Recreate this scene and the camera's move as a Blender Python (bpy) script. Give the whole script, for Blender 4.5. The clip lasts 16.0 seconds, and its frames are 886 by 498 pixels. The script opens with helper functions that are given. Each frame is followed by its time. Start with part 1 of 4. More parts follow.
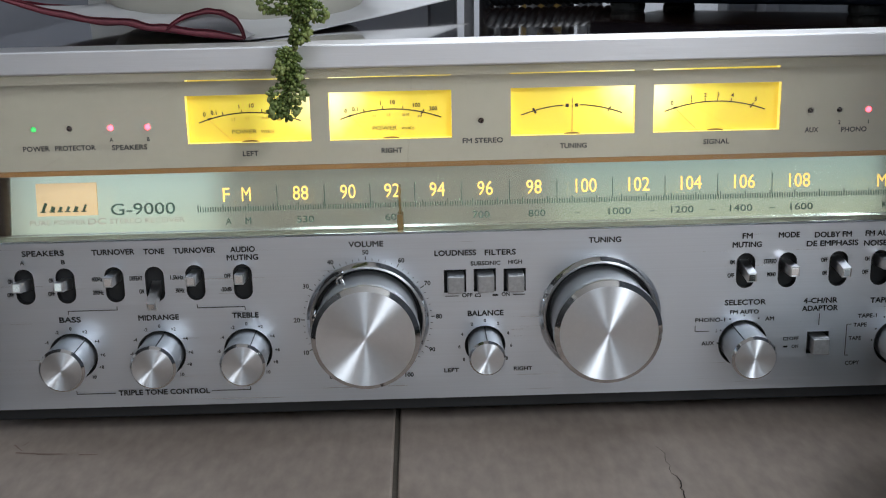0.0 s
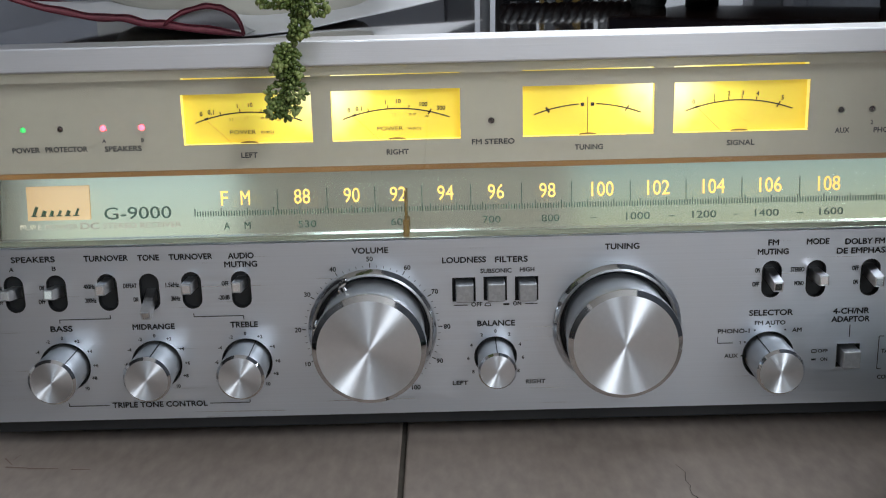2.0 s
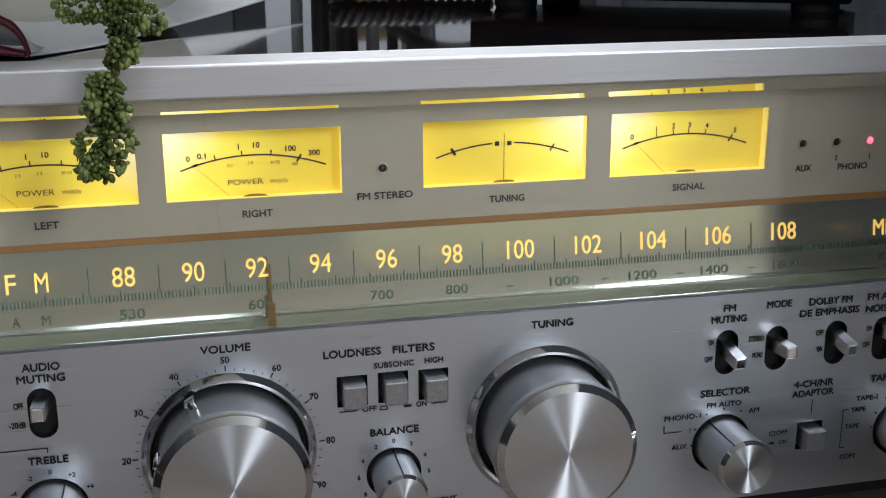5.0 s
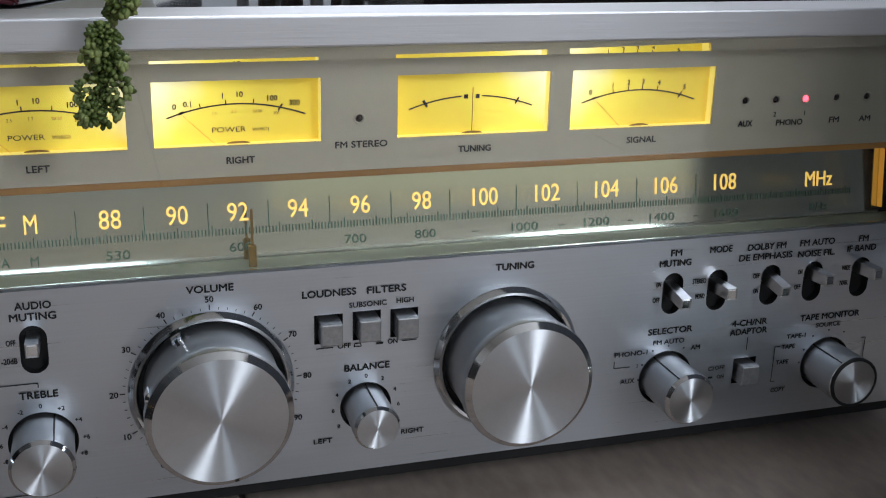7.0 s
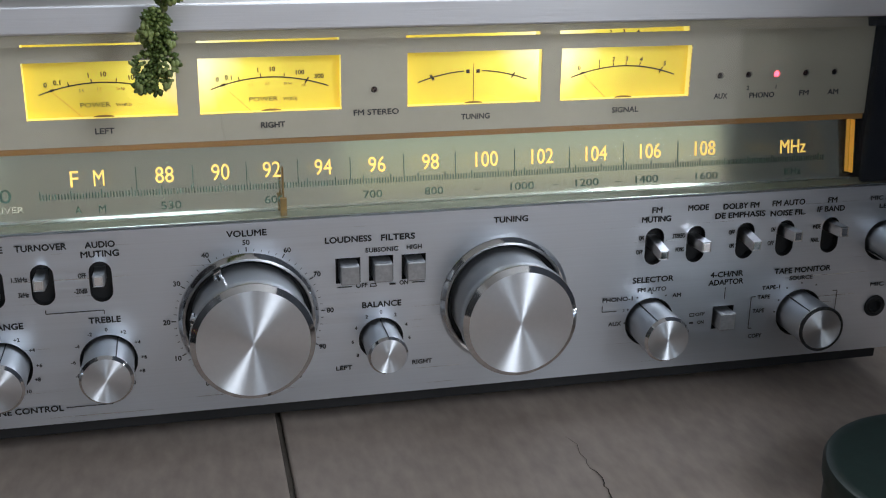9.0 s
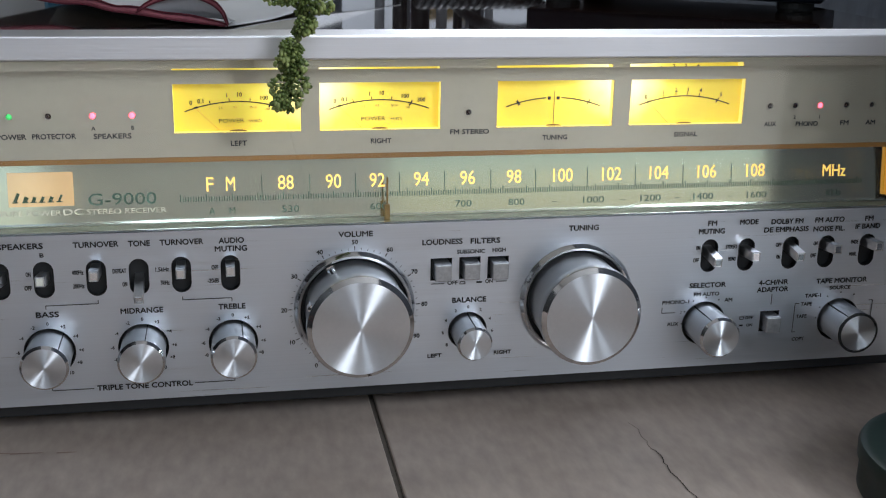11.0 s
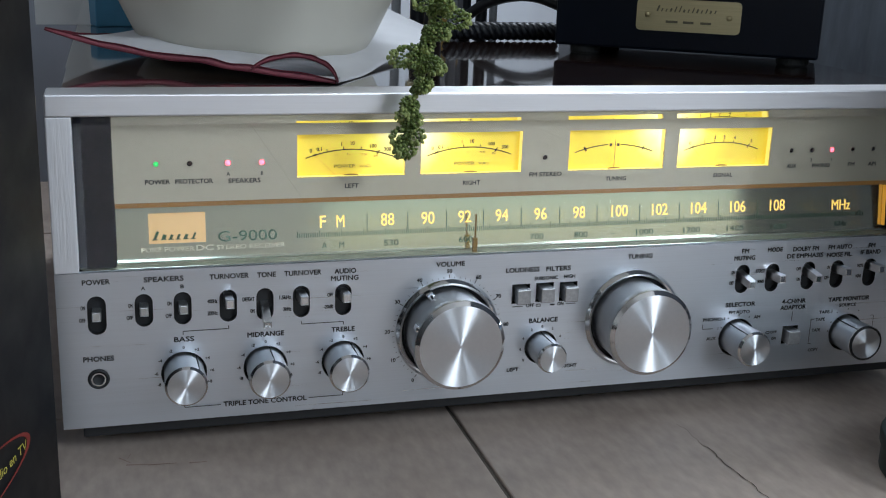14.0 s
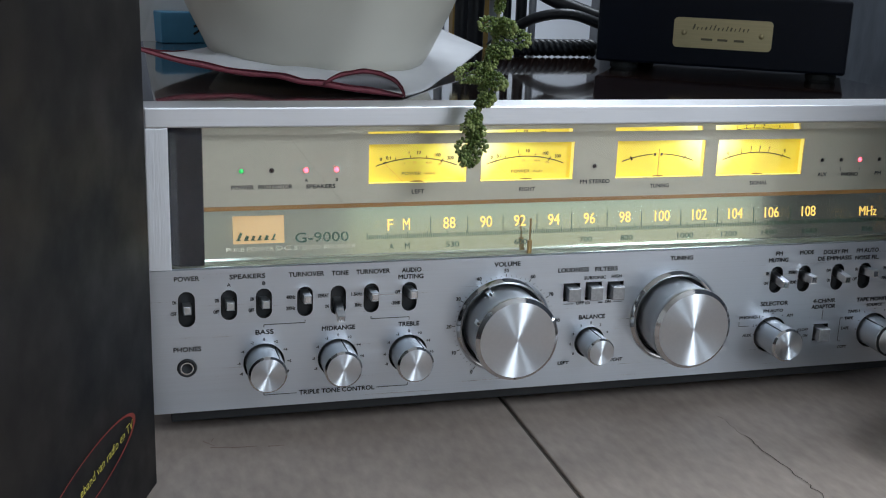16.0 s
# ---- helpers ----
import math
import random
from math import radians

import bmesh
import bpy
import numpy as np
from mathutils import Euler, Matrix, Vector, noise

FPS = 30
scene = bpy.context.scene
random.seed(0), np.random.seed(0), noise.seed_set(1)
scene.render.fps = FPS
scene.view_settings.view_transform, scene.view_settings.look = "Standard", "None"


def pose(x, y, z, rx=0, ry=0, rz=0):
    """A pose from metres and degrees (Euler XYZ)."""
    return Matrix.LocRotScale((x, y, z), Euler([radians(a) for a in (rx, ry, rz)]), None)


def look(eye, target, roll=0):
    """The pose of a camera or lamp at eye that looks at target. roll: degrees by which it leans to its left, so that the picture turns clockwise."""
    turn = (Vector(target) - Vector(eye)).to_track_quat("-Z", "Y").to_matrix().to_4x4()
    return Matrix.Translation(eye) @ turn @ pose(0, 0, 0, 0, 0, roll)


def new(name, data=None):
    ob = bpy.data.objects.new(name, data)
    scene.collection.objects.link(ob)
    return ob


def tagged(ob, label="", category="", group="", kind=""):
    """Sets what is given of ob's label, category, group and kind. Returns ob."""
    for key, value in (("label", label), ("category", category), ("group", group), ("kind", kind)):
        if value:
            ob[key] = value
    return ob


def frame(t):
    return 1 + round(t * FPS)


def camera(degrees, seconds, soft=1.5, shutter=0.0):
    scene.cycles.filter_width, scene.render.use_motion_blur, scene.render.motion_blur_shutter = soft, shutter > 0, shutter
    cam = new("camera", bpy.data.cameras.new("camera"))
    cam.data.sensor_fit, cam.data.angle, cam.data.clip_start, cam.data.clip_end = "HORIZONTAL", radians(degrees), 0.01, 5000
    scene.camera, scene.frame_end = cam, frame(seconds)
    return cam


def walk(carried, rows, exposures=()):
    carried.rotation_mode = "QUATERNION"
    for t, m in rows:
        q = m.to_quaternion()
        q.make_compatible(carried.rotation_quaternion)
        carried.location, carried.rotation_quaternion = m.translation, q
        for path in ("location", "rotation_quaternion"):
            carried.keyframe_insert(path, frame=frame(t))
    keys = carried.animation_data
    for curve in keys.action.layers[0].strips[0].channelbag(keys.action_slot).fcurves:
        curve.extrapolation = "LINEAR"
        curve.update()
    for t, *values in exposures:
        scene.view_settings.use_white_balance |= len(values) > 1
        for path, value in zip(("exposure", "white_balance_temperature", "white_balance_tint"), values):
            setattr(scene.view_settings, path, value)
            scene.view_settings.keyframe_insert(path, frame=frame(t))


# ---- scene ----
cam = camera(43.07, 16.0, soft=1.1)
ROWS = [
    (0.0, -0.0307, -0.5616, 0.2586, 74.691, 1.231, -1.302),
    (0.5, -0.0236, -0.5553, 0.2588, 74.462, 1.210, -1.377),
    (1.0, -0.0207, -0.5430, 0.2565, 74.250, 1.263, -1.119),
    (1.5, -0.0216, -0.5348, 0.2551, 74.322, 1.203, -0.946),
    (2.0, -0.0227, -0.5326, 0.2545, 74.659, 1.440, -0.131),
    (2.5, -0.0236, -0.5268, 0.2574, 77.321, 2.130, 1.378),
    (3.0, -0.0137, -0.4779, 0.2561, 77.373, 2.311, 1.960),
    (3.5, -0.0017, -0.4318, 0.2497, 75.482, 1.781, 1.931),
    (4.0, -0.0133, -0.4008, 0.2431, 74.808, 1.159, -1.459),
    (4.2, -0.0273, -0.3958, 0.2458, 74.607, 1.006, -5.265),
    (6.3, -0.0891, -0.3854, 0.2627, 72.120, -0.405, -15.867),
    (6.5, -0.0907, -0.3885, 0.2621, 71.964, -0.701, -16.385),
    (7.0, -0.0977, -0.4068, 0.2630, 71.161, -1.446, -17.144),
    (7.5, -0.1058, -0.4303, 0.2638, 70.582, -1.740, -16.889),
    (8.0, -0.1033, -0.4461, 0.2667, 70.947, -1.557, -16.511),
    (8.5, -0.0894, -0.4650, 0.2699, 70.464, -1.178, -14.897),
    (9.0, -0.0834, -0.4874, 0.2705, 70.653, -0.565, -12.902),
    (9.5, -0.0880, -0.5068, 0.2694, 71.179, -0.670, -11.594),
    (10.0, -0.0958, -0.5288, 0.2721, 72.078, -0.677, -9.858),
    (10.2, -0.0995, -0.5358, 0.2724, 72.373, -0.785, -9.768),
    (12.3, -0.1867, -0.5860, 0.2898, 72.686, -1.780, -14.009),
    (12.5, -0.1956, -0.5906, 0.2909, 72.738, -1.818, -14.370),
    (13.0, -0.2167, -0.6037, 0.2938, 73.001, -1.765, -15.349),
    (13.5, -0.2366, -0.6104, 0.2971, 73.682, -1.988, -15.997),
    (14.0, -0.2485, -0.6136, 0.3001, 74.123, -1.982, -15.994),
    (14.5, -0.2598, -0.6249, 0.3017, 74.473, -1.963, -15.946),
    (15.0, -0.2700, -0.6374, 0.3012, 74.439, -1.936, -15.693),
    (15.5, -0.2802, -0.6463, 0.3021, 74.425, -1.935, -15.497),
    (16.0, -0.2923, -0.6586, 0.3077, 74.697, -1.962, -15.364),
]
walk(cam, [(t, pose(x, y, z, rx, ry, rz)) for t, x, y, z, rx, ry, rz in ROWS],
     [(0.0, -0.12, 6300, 9), (2.0, -0.14, 6300, 9), (3.0, -0.39, 6500, 11), (4.0, -0.52, 6500, 11), (6.5, -0.54, 6200, 10), (8.5, -0.47, 6150, 10),
      (9.5, -0.2, 6150, 10), (10.0, -0.15, 6150, 10), (12.5, -0.07, 6050, 9), (14.0, -0.1, 5950, 7), (16.0, -0.15, 5950, 7)])

# ---------- world, light, exposure ----------
world = bpy.data.worlds.new("daylight")
scene.world = world
world.use_nodes = True
_wn = world.node_tree.nodes
_sky = _wn.new("ShaderNodeTexSky")
_sky.sky_type, _sky.sun_disc = "NISHITA", False
_sky.sun_elevation, _sky.sun_rotation = radians(50), radians(150)
_sky.dust_density, _sky.ozone_density = 0.3, 2.0
world.node_tree.links.new(_sky.outputs[0], _wn["Background"].inputs[0])
_wn["Background"].inputs[1].default_value = 0.062


def window_light(name, m, sx, sy, power, colour):
    data = bpy.data.lights.new(name, "AREA")
    data.shape, data.size, data.size_y, data.energy, data.color = "RECTANGLE", sx, sy, power, colour
    ob = new(name, data)
    ob.matrix_world = m
    return ob


window_light("window_daylight", look((1.60, -2.60, 1.78), (0.0, 0.0, 0.1)), 0.62, 1.10, 53, (0.90, 0.955, 1.0))
# lamp added behind the view, for extra streaks on the knob faces
window_light("knob_streak_lamp", look((-0.20, -2.60, 1.75), (-0.1, 0.0, 0.1)), 0.42, 1.1, 9, (0.80, 0.91, 1.0))
window_light("patio_daylight", pose(-0.98, -2.83, 1.18, 90, 0, 0), 0.64, 2.2, 1.6, (0.90, 0.96, 0.97))
window_light("rear_daylight", look((0.175, 0.72, 1.32), (0.0, -0.6, 0.0)), 0.36, 0.66, 14, (0.92, 0.96, 1.0))

# ---------- materials ----------


def mat(name, colour, rough=0.5, metal=0.0, vary=0.0, scale=(40, 40, 40), bump=0.0, bump_scale=None, spec=0.5, coat=0.0, second=None, emit=0.0, emit_colour=None, detail=4.0, rough_vary=0.0):
    m = bpy.data.materials.new(name)
    m.use_nodes = True
    nt = m.node_tree
    b = nt.nodes["Principled BSDF"]
    b.inputs["Base Color"].default_value = (*colour, 1)
    b.inputs["Roughness"].default_value, b.inputs["Metallic"].default_value = rough, metal
    b.inputs["Specular IOR Level"].default_value = spec
    b.inputs["Coat Weight"].default_value, b.inputs["Coat Roughness"].default_value = coat, 0.04
    if emit:
        b.inputs["Emission Color"].default_value = (*(emit_colour or colour), 1)
        b.inputs["Emission Strength"].default_value = emit
    if vary or bump or rough_vary:
        co = nt.nodes.new("ShaderNodeTexCoord")
        mp = nt.nodes.new("ShaderNodeMapping")
        mp.inputs["Scale"].default_value = scale
        nt.links.new(co.outputs["Object"], mp.inputs[0])
        fine = nt.nodes.new("ShaderNodeTexNoise")
        fine.inputs["Scale"].default_value, fine.inputs["Detail"].default_value = 1.0, detail
        nt.links.new(mp.outputs[0], fine.inputs["Vector"])
        if vary:
            broad = nt.nodes.new("ShaderNodeTexNoise")
            broad.inputs["Scale"].default_value, broad.inputs["Detail"].default_value = 9.0, 3.0
            nt.links.new(co.outputs["Object"], broad.inputs["Vector"])
            both = nt.nodes.new("ShaderNodeMath")
            both.operation = "ADD"
            nt.links.new(fine.outputs[0], both.inputs[0])
            nt.links.new(broad.outputs[0], both.inputs[1])
            ramp = nt.nodes.new("ShaderNodeMapRange")
            ramp.inputs[1].default_value, ramp.inputs[2].default_value = 0.65, 1.35
            nt.links.new(both.outputs[0], ramp.inputs[0])
            mix = nt.nodes.new("ShaderNodeMix")
            mix.data_type = "RGBA"
            other = second or tuple(c * (1 - vary) for c in colour)
            mix.inputs["A"].default_value, mix.inputs["B"].default_value = (*other, 1), (*colour, 1)
            nt.links.new(ramp.outputs[0], mix.inputs["Factor"])
            nt.links.new(mix.outputs["Result"], b.inputs["Base Color"])
        if rough_vary:
            rr = nt.nodes.new("ShaderNodeMapRange")
            rr.inputs[1].default_value, rr.inputs[2].default_value = 0.3, 0.7
            rr.inputs[3].default_value, rr.inputs[4].default_value = max(0.02, rough - rough_vary), rough + rough_vary
            nt.links.new(fine.outputs[0], rr.inputs[0])
            nt.links.new(rr.outputs[0], b.inputs["Roughness"])
        if bump:
            src = fine
            if bump_scale:
                src = nt.nodes.new("ShaderNodeTexNoise")
                src.inputs["Scale"].default_value, src.inputs["Detail"].default_value = bump_scale, 4
                nt.links.new(co.outputs["Object"], src.inputs["Vector"])
            bp = nt.nodes.new("ShaderNodeBump")
            bp.inputs["Strength"].default_value, bp.inputs["Distance"].default_value = bump, 0.001
            nt.links.new(src.outputs[0], bp.inputs["Height"])
            nt.links.new(bp.outputs[0], b.inputs["Normal"])
    return m


def spun(name, colour, rough, aniso):
    """Lathe-turned metal: the grain runs in circles round the knob's axis."""
    m = mat(name, colour, rough, 1.0, 0.05, (500, 500, 500), 0.0)
    nt = m.node_tree
    b = nt.nodes["Principled BSDF"]
    t = nt.nodes.new("ShaderNodeTangent")
    t.direction_type, t.axis = "RADIAL", "Y"
    b.inputs["Anisotropic"].default_value, b.inputs["Anisotropic Rotation"].default_value = aniso, 0.25
    nt.links.new(t.outputs[0], b.inputs["Tangent"])
    return m


ALU = mat("brushed_aluminium", (0.745, 0.785, 0.85), 0.35, 1.0, 0.09, (10, 1100, 1100), 0.05, rough_vary=0.08)
ALU_V = mat("brushed_aluminium_upright", (0.95, 0.94, 0.96), 0.58, 1.0, 0.12, (900, 900, 60), 0.15, rough_vary=0.08)
ALU_TOP = mat("brushed_aluminium_rail", (0.88, 0.865, 0.885), 0.50, 1.0, 0.08, (18, 2200, 2200), 0.08, rough_vary=0.06)
CHROME = mat("polished_chrome", (0.82, 0.82, 0.83), 0.10, 1.0, 0.05, (300, 300, 300), rough_vary=0.03)
SPUN = spun("spun_aluminium_face", (0.84, 0.85, 0.88), 0.42, 1.0)
SATIN = mat("polished_turned_bevel", (0.83, 0.84, 0.87), 0.09, 1.0, 0.06, (300, 300, 300), rough_vary=0.04)
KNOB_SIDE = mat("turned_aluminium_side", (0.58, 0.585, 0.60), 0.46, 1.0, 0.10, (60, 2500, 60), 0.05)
STICK = mat("plated_switch_lever", (0.70, 0.69, 0.69), 0.30, 1.0, 0.15, (700, 700, 700))
BUTTON = mat("worn_button_metal", (0.50, 0.50, 0.51), 0.45, 0.9, 0.35, (500, 500, 500), 0.15)
BLACK = mat("black_well", (0.012, 0.012, 0.013), 0.55, 0.0, 0.3, (200, 200, 200))
INK = mat("black_print", (0.018, 0.018, 0.02), 0.6, 0.0, 0.3, (900, 900, 900))
INK_SOFT = mat("faint_grey_print", (0.05, 0.045, 0.03), 0.6, 0.0, 0.3, (900, 900, 900))
METER_FACE = mat("champagne_panel", (0.43, 0.385, 0.305), 0.45, 0.35, 0.06, (300, 300, 300), 0.02)
DARK_GLOSS = mat("dark_smoked_end_panel", (0.0025, 0.004, 0.010), 0.22, 0.0, 0.4, (20, 20, 400), spec=0.2)
WOOD_TOP = mat("dark_lacquered_wood", (0.030, 0.016, 0.012), 0.09, 0.0, 0.5, (8, 90, 90), 0.015, coat=1.0)
GOLD = mat("lit_amber_numerals", (0.9, 0.62, 0.15), 0.5, emit=1.0, emit_colour=(1.0, 0.60, 0.13))
GREEN_INK = mat("dark_green_print", (0.055, 0.13, 0.085), 0.6, 0.0, 0.2, (600, 600, 600))
PALE_INK = mat("cream_print", (0.58, 0.53, 0.41), 0.6, 0.0, 0.1, (600, 600, 600))
# brown with a faint glow: lamplight leaking above the dial, put into the colour
AMBER = mat("amber_leak_glow", (0.26, 0.13, 0.04), 0.3, 0.0, 0.35, (20, 60, 60), emit=0.05, emit_colour=(1.0, 0.45, 0.05))
AMBER_LIT = mat("glowing_amber_edge", (0.8, 0.4, 0.05), 0.3, emit=0.4, emit_colour=(1.0, 0.42, 0.03))
BRASSY = mat("brass_pointer", (0.32, 0.20, 0.06), 0.35, 0.8, 0.3, (500, 500, 500))
RED_ON = mat("lit_red_lamp", (1.0, 0.10, 0.14), 0.3, emit=6.0, emit_colour=(1.0, 0.07, 0.11))
GREEN_ON = mat("lit_green_lamp", (0.1, 0.9, 0.2), 0.3, emit=0.28, emit_colour=(0.05, 1.0, 0.18))
LED_OFF = mat("unlit_lamp", (0.03, 0.012, 0.012), 0.25, 0.0, 0.3, (500, 500, 500))
RUBBER = mat("black_rubber", (0.02, 0.02, 0.02), 0.7, 0.0, 0.3, (300, 300, 300), 0.1)
TILE = mat("beige_stone_tile", (0.475, 0.392, 0.332), 0.56, 0.0, 0.3, (150, 60, 100), 0.04, second=(0.30, 0.238, 0.20), detail=12.0, rough_vary=0.04)
GROUT = mat("dark_grout", (0.12, 0.10, 0.08), 0.9, 0.0, 0.4, (300, 300, 300), 0.4)
CRACK = mat("hairline_crack", (0.07, 0.055, 0.045), 0.9, 0.0, 0.4, (300, 300, 300))
STAIN = mat("reddish_stain", (0.30, 0.19, 0.16), 0.5, 0.0, 0.4, (300, 300, 300))
POT = mat("cream_glazed_pot", (0.62, 0.59, 0.51), 0.38, 0.0, 0.08, (20, 20, 20), 0.02)
CLOTH = mat("white_plastic_cloth", (0.72, 0.71, 0.73), 0.5, 0.0, 0.08, (60, 60, 60), 0.15, bump_scale=60)
RED_BAND = mat("dull_red_ribbon", (0.44, 0.13, 0.16), 0.55, 0.0, 0.35, (250, 250, 250), 0.2)
RED_TRIM = mat("dark_red_trim", (0.17, 0.018, 0.035), 0.6, 0.0, 0.5, (400, 400, 400), 0.3)
LEAF = mat("sedum_green", (0.155, 0.205, 0.045), 0.42, 0.0, 0.5, (220, 220, 220), 0.2, second=(0.06, 0.095, 0.02))
LEAF_TIP = mat("sedum_light_tip", (0.34, 0.40, 0.13), 0.45, 0.0, 0.3, (300, 300, 300))
STEM = mat("pale_stem", (0.22, 0.22, 0.10), 0.6, 0.0, 0.3, (300, 300, 300))
BOXBLACK = mat("satin_black_casing", (0.003, 0.005, 0.012), 0.36, 0.0, 0.3, (120, 120, 120), 0.06, spec=0.22)
BRASS = mat("brushed_brass_plate", (0.66, 0.57, 0.34), 0.46, 1.0, 0.2, (40, 900, 900), 0.05)
CARTON = mat("worn_black_card", (0.007, 0.008, 0.010), 0.55, 0.0, 0.9, (24, 24, 24), 0.15, second=(0.022, 0.018, 0.016), detail=9.0, spec=0.22, rough_vary=0.15)
CARD_EDGE = mat("bare_card_edge", (0.33, 0.29, 0.26), 0.9, 0.0, 0.4, (300, 300, 300))
RED_PRINT = mat("dull_red_print", (0.32, 0.04, 0.03), 0.55, 0.0, 0.4, (200, 200, 200))
YELLOW_PRINT = mat("yellow_print", (0.75, 0.66, 0.10), 0.55, 0.0, 0.3, (300, 300, 300))
OCHRE = mat("ochre_varnished_wood", (0.50, 0.34, 0.10), 0.4, 0.0, 0.35, (90, 90, 12), 0.1)
GREEN_TIN = mat("dark_green_enamel", (0.012, 0.028, 0.022), 0.40, 0.0, 0.4, (150, 150, 150), 0.08)
CABLE = mat("black_cable_sheath", (0.012, 0.013, 0.017), 0.4, 0.0, 0.3, (300, 300, 300))
CABLE_GREY = mat("grey_cable_sheath", (0.42, 0.43, 0.46), 0.35, 0.0, 0.15, (300, 300, 300))
PLASTER = mat("white_plaster", (0.72, 0.70, 0.67), 0.85, 0.0, 0.08, (30, 30, 30), 0.2)
ROUGHCAST = mat("grey_roughcast", (0.15, 0.17, 0.20), 0.6, 0.0, 0.45, (60, 60, 22), 0.9, second=(0.08, 0.09, 0.11), detail=6.0)
PAPER = mat("white_paper", (0.78, 0.79, 0.80), 0.7, 0.0, 0.05, (60, 60, 60))
BLUE = mat("sky_blue_card", (0.10, 0.33, 0.55), 0.5, 0.0, 0.15, (80, 80, 80))
CURTAIN = mat("bright_white_blind", (0.8, 0.82, 0.86), 0.8, 0.0, 0.15, (14, 14, 1), emit=0.22, emit_colour=(0.86, 0.91, 1.0))
FRAMEW = mat("grey_window_frame", (0.10, 0.105, 0.12), 0.4, 0.0, 0.05, (60, 60, 60))


def glass(name, colour, ior, rough=0.0):
    m = bpy.data.materials.new(name)
    m.use_nodes = True
    b = m.node_tree.nodes["Principled BSDF"]
    b.inputs["Base Color"].default_value = (*colour, 1)
    b.inputs["Roughness"].default_value, b.inputs["IOR"].default_value = rough, ior
    b.inputs["Transmission Weight"].default_value = 1.0
    return m


def half_mirror(name, colour, tint, share, rough, glow=0.0, glow_colour=(1, 1, 1)):
    """A plate under a partly silvered, tinted lacquer."""
    m = mat(name, colour, 0.5, 0.0, 0.25, (30, 30, 30), emit=glow, emit_colour=glow_colour)
    nt = m.node_tree
    b, o = nt.nodes["Principled BSDF"], nt.nodes["Material Output"]
    g = nt.nodes.new("ShaderNodeBsdfAnisotropic")
    g.inputs["Color"].default_value, g.inputs["Roughness"].default_value = (*tint, 1), rough
    mx = nt.nodes.new("ShaderNodeMixShader")
    mx.inputs[0].default_value = share
    nt.links.new(b.outputs[0], mx.inputs[1])
    nt.links.new(g.outputs[0], mx.inputs[2])
    nt.links.new(mx.outputs[0], o.inputs[0])
    return m


DIAL = half_mirror("green_silvered_dial_glass", (0.24, 0.13, 0.035), (0.92, 1.0, 0.88), 0.84, 0.10)
LOGO_PLATE = half_mirror("amber_lit_badge", (0.72, 0.50, 0.25), (0.9, 0.9, 0.8), 0.35, 0.1, 0.45, (1.0, 0.48, 0.09))
# rear wall darker than the other plaster: its backlit shade is in the colour
REAR_BACKLIT = mat("backlit_wall_grey", (0.23, 0.24, 0.28), 0.8, 0.0, 0.12, (30, 30, 30), 0.25)
GLASS = glass("clear_acrylic", (0.99, 1.0, 0.985), 1.50)


def lit_meter(name, side, gain=1.0):
    """Back-lit card: hottest beside the bulb, which sits beyond one end of the card."""
    m = bpy.data.materials.new(name)
    m.use_nodes = True
    nt = m.node_tree
    b = nt.nodes["Principled BSDF"]
    b.inputs["Base Color"].default_value = (0.70, 0.52, 0.05, 1)
    b.inputs["Roughness"].default_value = 0.6
    co = nt.nodes.new("ShaderNodeTexCoord")
    d = nt.nodes.new("ShaderNodeVectorMath")
    d.operation = "DISTANCE"
    d.inputs[1].default_value = (0.036 * side, 0.0, 0.012)
    nt.links.new(co.outputs["Object"], d.inputs[0])
    ns = nt.nodes.new("ShaderNodeTexNoise")
    ns.inputs["Scale"].default_value = 60
    nt.links.new(co.outputs["Object"], ns.inputs["Vector"])
    wob = nt.nodes.new("ShaderNodeMath")
    wob.operation, wob.inputs[1].default_value = "MULTIPLY_ADD", 0.012
    nt.links.new(ns.outputs[0], wob.inputs[0])
    nt.links.new(d.outputs["Value"], wob.inputs[2])
    ramp = nt.nodes.new("ShaderNodeValToRGB")
    e = ramp.color_ramp.elements
    e[0].position, e[0].color = 0.18, (1.0, 0.97, 0.70, 1)
    e[1].position, e[1].color = 0.85, (0.88, 0.60, 0.02, 1)
    k = ramp.color_ramp.elements.new(0.40)
    k.color = (1.0, 0.80, 0.09, 1)
    sc = nt.nodes.new("ShaderNodeMath")
    sc.operation, sc.inputs[1].default_value = "MULTIPLY", 13.0
    nt.links.new(wob.outputs[0], sc.inputs[0])
    nt.links.new(sc.outputs[0], ramp.inputs[0])
    st = nt.nodes.new("ShaderNodeMapRange")
    st.inputs[1].default_value, st.inputs[2].default_value = 0.012, 0.052
    st.inputs[3].default_value, st.inputs[4].default_value = 1.40 * gain, 0.52 * gain
    nt.links.new(wob.outputs[0], st.inputs[0])
    nt.links.new(ramp.outputs[0], b.inputs["Emission Color"])
    nt.links.new(st.outputs[0], b.inputs["Emission Strength"])
    return m


METER_DIM = lit_meter("meter_card_dim_bulb", 1, 0.82)
METER_L, METER_R = lit_meter("meter_card_bulb_left", -1), lit_meter("meter_card_bulb_right", 1)
METER_EDGE = mat("lit_meter_housing", (0.85, 0.7, 0.15), 0.5, emit=0.8, emit_colour=(1.0, 0.80, 0.20))

